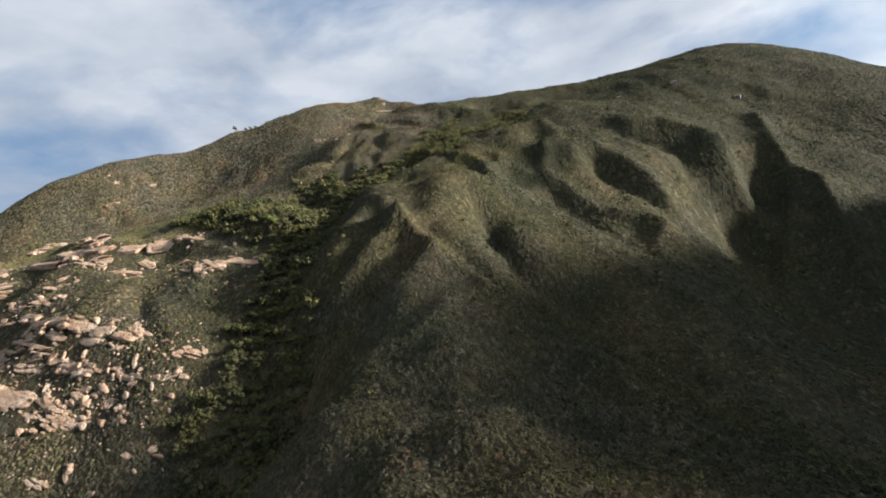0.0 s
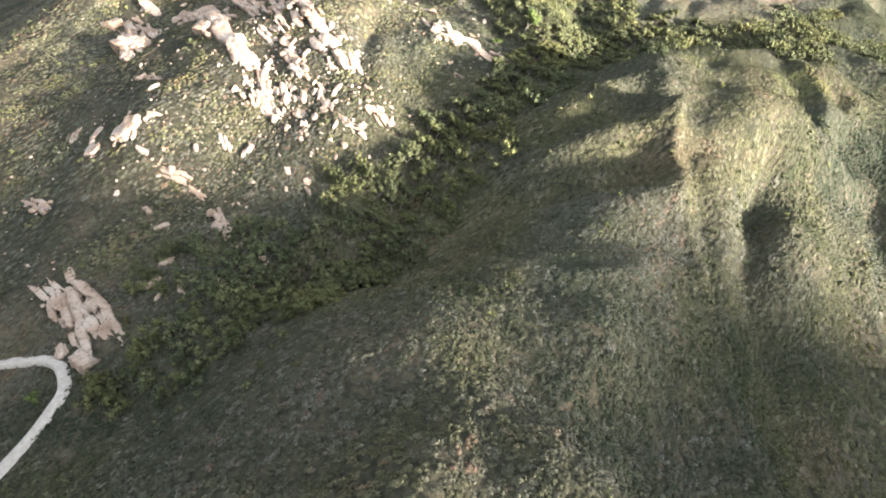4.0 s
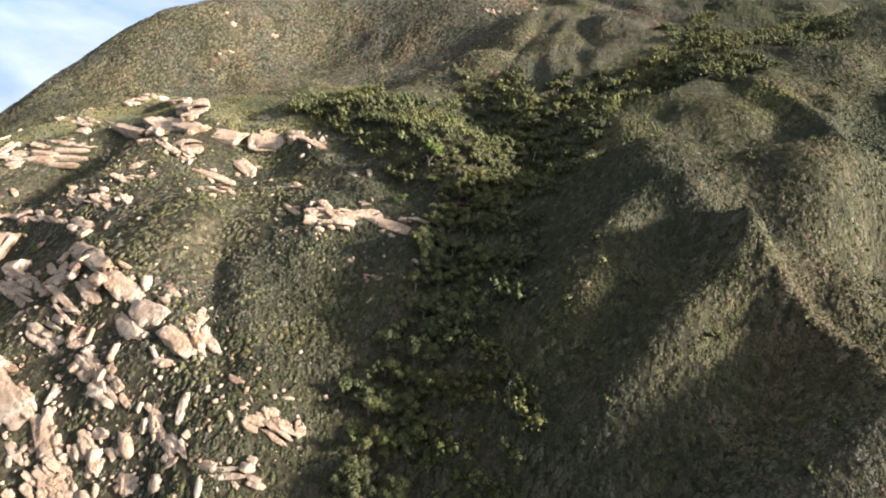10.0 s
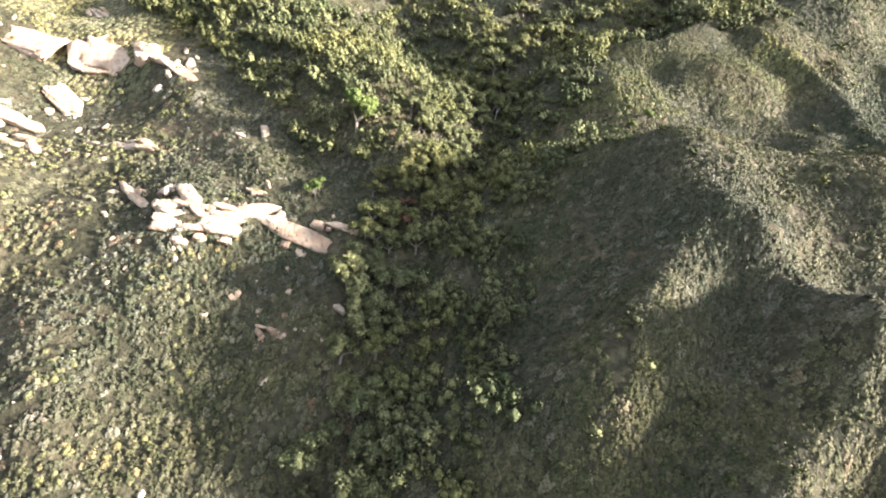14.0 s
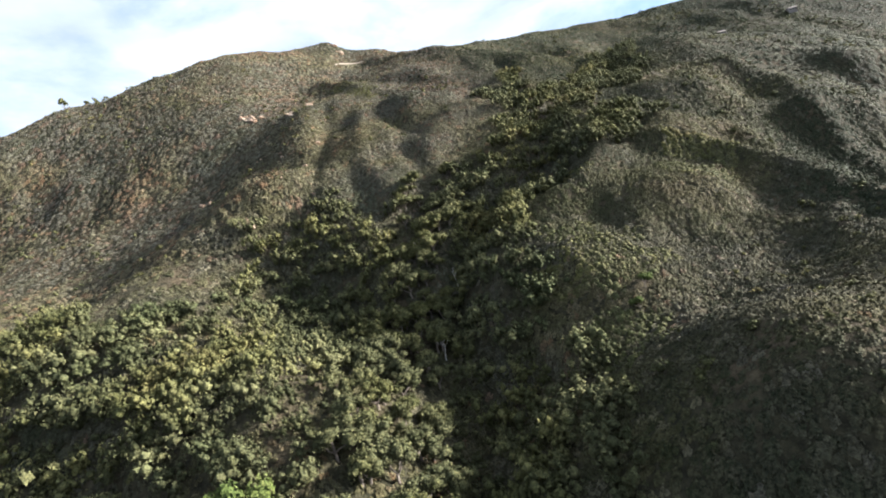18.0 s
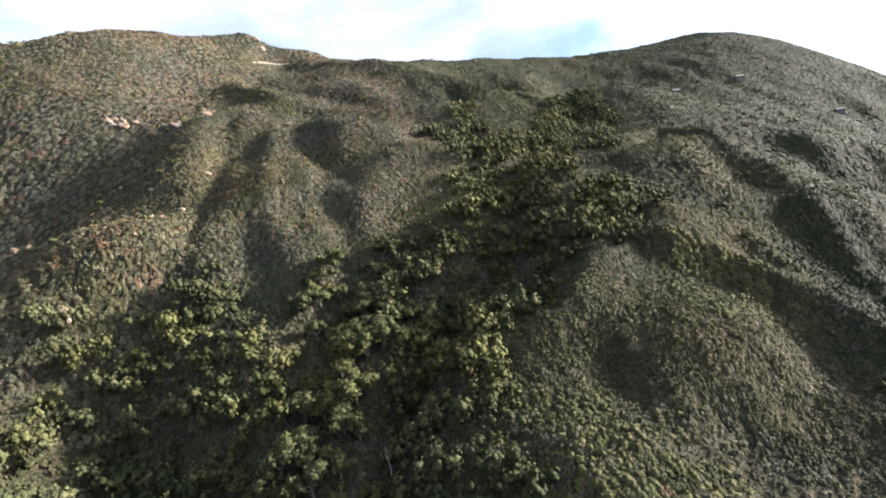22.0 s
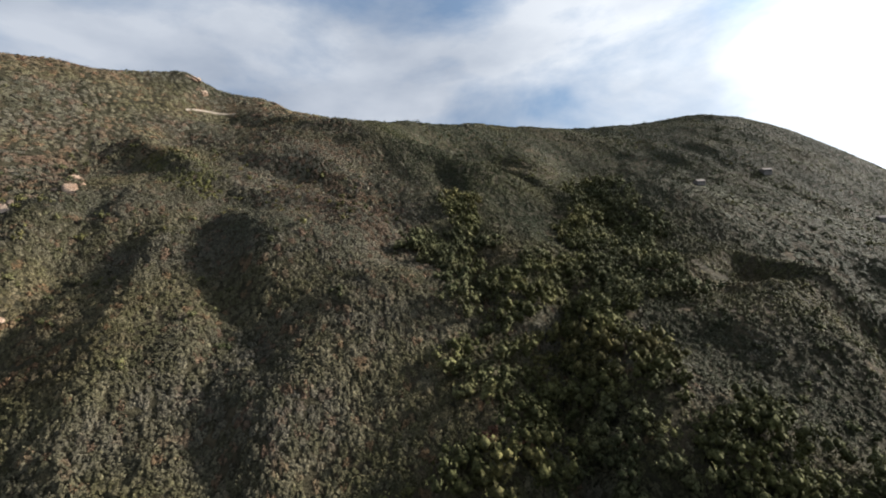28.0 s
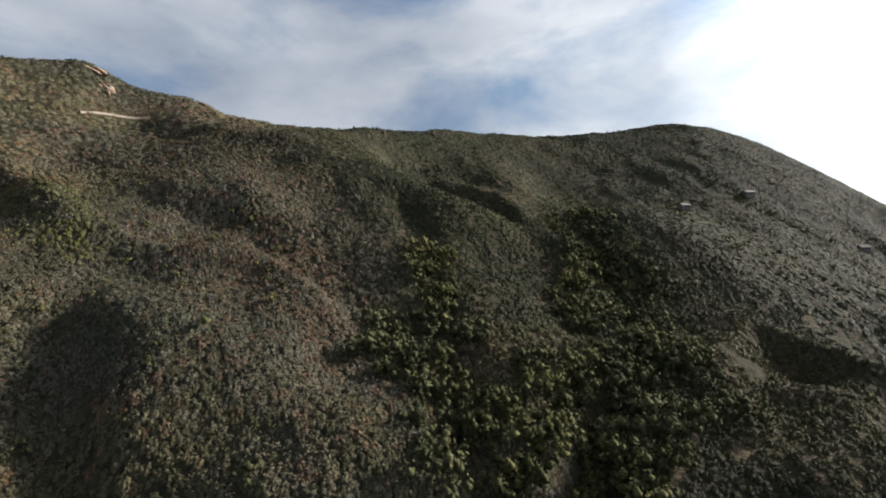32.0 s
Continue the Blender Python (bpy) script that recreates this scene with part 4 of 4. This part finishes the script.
def crown_arrays(tips, seed, spread_of, leaves, coarse=False):
    """Clumps round the limb tips, each a lumpy heap of leaf tufts, with gaps between them."""
    r = np.random.default_rng(seed)
    v, f, tone, n = [], [], [], 0
    bv, bf = ball()
    if coarse:
        bv, bf = np.array([(1, 0, 0), (-1, 0, 0), (0, 1, 0), (0, -1, 0), (0, 0, 1), (0, 0, -1)], float), np.array([(0, 2, 4), (2, 1, 4), (1, 3, 4), (3, 0, 4), (2, 0, 5), (1, 2, 5), (3, 1, 5), (0, 3, 5)])
    for c in tips:
        reach = spread_of * r.uniform(0.7, 1.3)
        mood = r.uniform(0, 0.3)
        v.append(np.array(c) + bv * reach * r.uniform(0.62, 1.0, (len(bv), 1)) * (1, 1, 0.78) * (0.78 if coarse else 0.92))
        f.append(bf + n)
        # The shade inside the clump is put into the ball's darker tone.
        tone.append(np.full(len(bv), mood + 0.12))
        n += len(bv)
        d = r.normal(size=(leaves, 3))
        d[:, 2] += 0.35
        d /= np.linalg.norm(d, axis=1)[:, None]
        p = np.array(c) + d * (1, 1, 0.78) * reach * r.uniform(0.8, 1.08, (leaves, 1))
        side = np.cross(d, r.normal(size=(leaves, 3)))
        side /= np.linalg.norm(side, axis=1)[:, None] + 1e-6
        up = np.cross(side, d) + d * r.uniform(0.0, 0.8, (leaves, 1))
        s = reach * r.uniform(0.13, 0.25, (leaves, 1))
        v.append(np.stack([p - side * s, p + side * s, p + up * s * 1.5], 1).reshape(-1, 3))
        f.append(np.arange(leaves * 3).reshape(-1, 3) + n)
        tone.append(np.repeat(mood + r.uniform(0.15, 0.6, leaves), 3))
        n += leaves * 3
    return np.concatenate(v), np.concatenate(f), np.concatenate(tone)


def oak(seed, material):
    """A low evergreen tree: a short forked trunk and a broad uneven crown."""
    r = random.Random(seed)
    thing = new("oak_tree")
    bm = bmesh.new()
    tube(bm, (0, 0, -0.6), (r.uniform(-0.2, 0.2), r.uniform(-0.2, 0.2), 1.3), 0.24, 0.19, 7)
    tips = []
    for k in range(4):
        a = 2 * math.pi * (k + r.uniform(-0.3, 0.3)) / 4
        tips += branching(bm, (0, 0, 1.2), Vector((math.cos(a) * 0.9, math.sin(a) * 0.9, r.uniform(0.5, 1.1))).normalized(), r.uniform(1.5, 2.1), 0.13, 1, r)
    tips.append(Vector((r.uniform(-0.5, 0.5), r.uniform(-0.5, 0.5), 3.9)))
    finish("trunk", bm, BARK, thing)
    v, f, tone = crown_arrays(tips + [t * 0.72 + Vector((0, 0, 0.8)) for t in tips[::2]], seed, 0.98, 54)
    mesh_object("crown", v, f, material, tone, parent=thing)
    return thing


YOUNG = leaf_material("young_leaves", (0.05, 0.066, 0.018), (0.085, 0.105, 0.030), (0.12, 0.132, 0.045), (0.13, 0.13, 0.05), 0.05)


def grove():
    """The woods of the canyon floor and of the hollow below the west crest."""
    floor_lines = [(GULLIES["canyon_low"], 17), (GULLIES["canyon_mid"], 21), (GULLIES["canyon_high"], 12), (GULLIES["canyon_head"], 13), (GULLIES["hump_back"][3:], 6), (GULLIES["middle_cut"][1:], 5), (GULLIES["west_hollow"], 20)]
    x, y = jittered(-190, 170, 70, 480, 3.5)
    x, y = x + rng.uniform(-2.4, 2.4, len(x)), y + rng.uniform(-2.4, 2.4, len(y))
    inside = np.zeros(len(x), bool)
    for cx, cy, wx, wy in ((-97, 291, 36, 26), (-80, 325, 24, 24), (-94, 116, 22, 19), (-82, 150, 12, 14), (-77, 100, 13, 16), (-82, 84, 11, 11), (-84, 308, 20, 20)):
        inside |= np.hypot((x - cx) / wx, (y - cy) / wy) < 1 + 0.7 * (lump(x, y, 14, 31) - 0.5)
    for line, wide in floor_lines:
        inside |= off_line(x, y, line) < wide * (0.65 + 0.7 * lump(x, y, 12, 32))
    inside &= lump(x, y, 9, 33) > 0.1
    brow = CRESTS["rock_brow"][2:]
    inside &= (y > np.interp(x, [q[0] for q in brow], [q[1] for q in brow]) + 15) | (x > -82) | (y < 185)
    x, y = x[inside], y[inside]
    z = ground_z(x, y)
    kinds = [oak(s, OAK) for s in range(8)]
    near = np.argsort(off_line(x, y, FLIGHT_PLAN))
    for n, k in enumerate(near[:285]):
        s = rng.uniform(0.7, 1.2)
        m = pose(x[k], y[k], z[k], rng.uniform(-6, 6), rng.uniform(-6, 6), rng.uniform(0, 360)) @ Matrix.Diagonal((s, s, s * rng.uniform(0.85, 1.2), 1))
        if n < 8:
            ob = kinds[n]
            ob.matrix_basis = m
        else:
            ob = copy_thing(kinds[n % 8], m)
            ob.matrix_basis = m
        tagged(ob, "dark green evergreen oak with a broad crown in the canyon", "tree", "canyon oaks")
    rest = near[285:]
    shapes = []
    for s in range(6):
        r = random.Random(s)
        tips = [Vector((r.gauss(0, 0.45), r.gauss(0, 0.45), r.uniform(0.3, 1.0))) for _ in range(7)]
        v, f, _ = crown_arrays(tips, s + 70, 0.44, 17, True)
        shapes.append((v, f))
    heaps = []
    for s in range(6):
        r = random.Random(s + 40)
        v, f, _ = crown_arrays([Vector((r.gauss(0, 0.4), r.gauss(0, 0.4), r.uniform(0.3, 0.9))) for _ in range(4)], s + 90, 0.55, 16, True)
        heaps.append((v, f))
    bx, by = jittered(-350, 330, 60, 640, 4.6)
    m = (lump(bx, by, 26, 34) * 0.6 + lump(bx, by, 8, 35) * 0.4 > 0.56) & (rng.random(len(bx)) < 0.55) & (off_line(bx, by, MEADOW) > 22) & ((bx < 150) | (by > 250))
    bx, by = bx[m], by[m]
    n = len(bx)
    scatter("tall_bushes", "taller dark green bushes standing out of the brush", "bushes", heaps, bx, by, 0.75 + 0.95 * rng.random(n) ** 2, rng.uniform(0.9, 1.3, n), rng.uniform(0.05, 0.85, n), OAK, 0.1, follow=0.0)
    n = len(rest)
    scatter("woodland", "dense dark green oak woods along the canyon floor", "trees", shapes, x[rest], y[rest], rng.uniform(1.8, 3.2, n), rng.uniform(1.1, 1.6, n), rng.uniform(0.1, 0.8, n), OAK, 0.0, follow=0.0)


grove()


def single_trees():
    big = oak(101, YOUNG)
    big.name = "bright_tree"
    tagged(big, "tall bright yellow-green tree standing above the canyon woods", "tree")
    big.matrix_basis = pose(-89, 254, float(ground_z([-89], [254])[0])) @ Matrix.Diagonal((1.5, 1.5, 1.9, 1))
    for k, (x, y, s) in enumerate(((-19, 269, 0.55), (-23, 266, 0.5), (-93, 237, 0.7), (-93, 240, 0.6), (-97, 71, 0.6))):
        ob = copy_thing(big, pose(x, y, float(ground_z([x], [y])[0]), 0, 0, 70 * k))
        ob.matrix_basis = pose(x, y, float(ground_z([x], [y])[0]), 0, 0, 70 * k) @ Matrix.Diagonal((s, s, s, 1))
        ob.name = "bright_shrub"
        tagged(ob, "rounded yellow-green shrub among grey brush", "shrub", "bright shrubs")
    first = None
    for k, (x, y, s) in enumerate(((-74, 234, 0.75), (-74, 238, 0.6), (-4, 348, 0.7), (-1, 345, 0.6))):
        m = pose(x, y, float(ground_z([x], [y])[0]) - 0.4, 0, 0, 50 * k) @ Matrix.Diagonal((s, s, s * 0.9, 1))
        ob = copy_thing(first, m) if first else oak(150, RUST)
        first = first or ob
        ob.matrix_basis = m
        ob.name = "rust_shrub"
        tagged(ob, "rust-brown shrub with reddish leaves beside the canyon floor", "shrub", "rust shrubs")
    r = random.Random(5)
    for x, y in ((-50, 314), (-45, 304), (-55, 287), (-53, 180)):
        ob = new("dead_tree")
        bm = bmesh.new()
        tips = branching(bm, (0, 0, 1.6), Vector((r.uniform(-0.2, 0.2), r.uniform(-0.2, 0.2), 1)), 2.2, 0.13, 3, r)
        tube(bm, (0, 0, -0.8), (0, 0, 1.7), 0.2, 0.13, 6)
        finish("bare_branchwork", bm, DEAD, ob)
        ob.matrix_basis = pose(x, y, float(ground_z([x], [y])[0]), r.uniform(-8, 8), r.uniform(-8, 8), r.uniform(0, 360)) @ Matrix.Diagonal((0.7, 0.7, 0.8, 1))
        tagged(ob, "leafless pale grey dead tree among the oaks", "dead tree", "dead trees")
    for k, (x, y, s) in enumerate(((-207, 522, 1.3), (-196, 525, 1.0), (-191, 526, 1.1), (-185, 528, 0.9), (-164, 533, 0.8), (-150, 537, 0.9), (456, 535, 1.5))):
        ob = oak(130 + k, OAK)
        ob.name = "crest_tree"
        z = float(ground_z([x], [y])[0])
        ob.matrix_basis = pose(x, y, z - 0.5, 0, 0, 50 * k) @ Matrix.Diagonal((0.6 * s, 0.6 * s, (1.4 if k == 0 else 0.8) * s, 1))
        tagged(ob, "small dark tree standing alone on the bare crest", "tree", "crest trees")


single_trees()

# ---- roads, houses ----
DIRT = plain_material("pale_dirt", (0.20, 0.165, 0.125), (0.30, 0.255, 0.20), 0.8)
PAINT = plain_material("weathered_stucco", (0.15, 0.135, 0.115), (0.21, 0.19, 0.165), 2.0)
TILE = plain_material("roof_tile", (0.12, 0.095, 0.08), (0.18, 0.145, 0.12), 3.0)
GLASS = plain_material("dark_glass", (0.02, 0.022, 0.025), (0.03, 0.033, 0.036), 1.0, 0.15)


def track(name, label, line, wide, lift=0.35):
    """A dirt road that follows the ground, with worn edges."""
    for _ in range(3):
        line = [line[0]] + [tuple((1 - k) * u + k * v for u, v in zip(p, q)) for p, q in zip(line, line[1:]) for k in (0.25, 0.75)] + [line[-1]]
    pts = along([(*q, 0) for q in line], 2.0)
    left, right = [], []
    for k, p in enumerate(pts):
        a, b = pts[max(k - 2, 0)], pts[min(k + 2, len(pts) - 1)]
        d = Vector((b[0] - a[0], b[1] - a[1], 0)).normalized()
        w = wide / 2 * (0.88 + 0.24 * float(lump([p[0]], [p[1]], 5, 41)[0]))
        left.append((p[0] - d.y * w, p[1] + d.x * w))
        right.append((p[0] + d.y * w, p[1] - d.x * w))
    rows = [left, [(p[0], p[1]) for p in pts], right]
    xy = np.array([q for row in rows for q in row])
    mid = ground_z(xy[len(pts):2 * len(pts), 0], xy[len(pts):2 * len(pts), 1])
    z = np.concatenate([mid + lift * 0.8, mid + lift, mid + lift * 0.8])
    low = np.c_[xy, z - 1.6]
    v = np.concatenate([np.c_[xy, z], low])
    n, f = len(pts), []
    for k in range(n - 1):
        f += [(k, k + 1, n + k + 1, n + k), (n + k, n + k + 1, 2 * n + k + 1, 2 * n + k), (3 * n + k, 3 * n + k + 1, k + 1, k), (2 * n + k, 2 * n + k + 1, 5 * n + k + 1, 5 * n + k)]
    tagged(mesh_object(name, v, f, DIRT, smooth=False), label, "road", kind="structure")


track("road", "pale dirt road winding through the valley", [(-163, 42), (-138, 57), (-123, 68), (-116, 73), (-109, 77), (-103, 79), (-97, 78), (-91, 75), (-87, 69), (-83, 59), (-81, 44)], 4.0)
track("road", "pale dirt track cut along the hillside below the crest", [(-42, 521), (-36, 524), (-30, 526), (-22, 525)], 0.8, 0.5)


def house(x, y, turn, w, d, h):
    """A small house with a low roof."""
    ob = new("house")
    ob.matrix_basis = pose(x, y, float(ground_z([x], [y])[0]) + 0.2, 0, 0, turn)

    def box(name, a, b, material, parent=ob):
        bm = bmesh.new()
        bmesh.ops.create_cube(bm, size=1.0)
        for v in bm.verts:
            v.co = Vector([(a[k] + b[k]) / 2 + v.co[k] * (b[k] - a[k]) for k in range(3)])
        bmesh.ops.bevel(bm, geom=bm.edges[:], offset=0.04, segments=1, affect="EDGES")
        return finish(name, bm, material, parent)

    box("wall", (-w / 2, -d / 2, -2.5), (w / 2, d / 2, h), PAINT)
    bm = bmesh.new()
    e = 0.4
    ring = [bm.verts.new(q) for q in ((-w / 2 - e, -d / 2 - e, h), (w / 2 + e, -d / 2 - e, h), (w / 2 + e, d / 2 + e, h), (-w / 2 - e, d / 2 + e, h))]
    top = [bm.verts.new((-w / 2, 0, h + 1.1)), bm.verts.new((w / 2, 0, h + 1.1))]
    for q in ((ring[0], ring[1], top[1], top[0]), (ring[2], ring[3], top[0], top[1]), (ring[1], ring[2], top[1]), (ring[3], ring[0], top[0]), (ring[3], ring[2], ring[1], ring[0])):
        bm.faces.new(q)
    finish("roof", bm, TILE, ob)
    for k in range(3):
        cx = (k - 1) * w * 0.3
        win = box("window", (cx - 0.45, -d / 2 - 0.06, 0.5), (cx + 0.45, -d / 2 + 0.1, 1.4), PAINT)
        box("pane", (cx - 0.37, -d / 2 - 0.09, 0.58), (cx + 0.37, -d / 2 + 0.05, 1.32), GLASS, win)
    tagged(ob, "small grey-brown stucco house with a low brown roof", "house", "far houses")


house(263, 452, -25, 5.0, 4, 1.7)
house(209, 458, -20, 4.5, 4, 1.7)
house(296, 411, -40, 4.5, 4, 1.7)
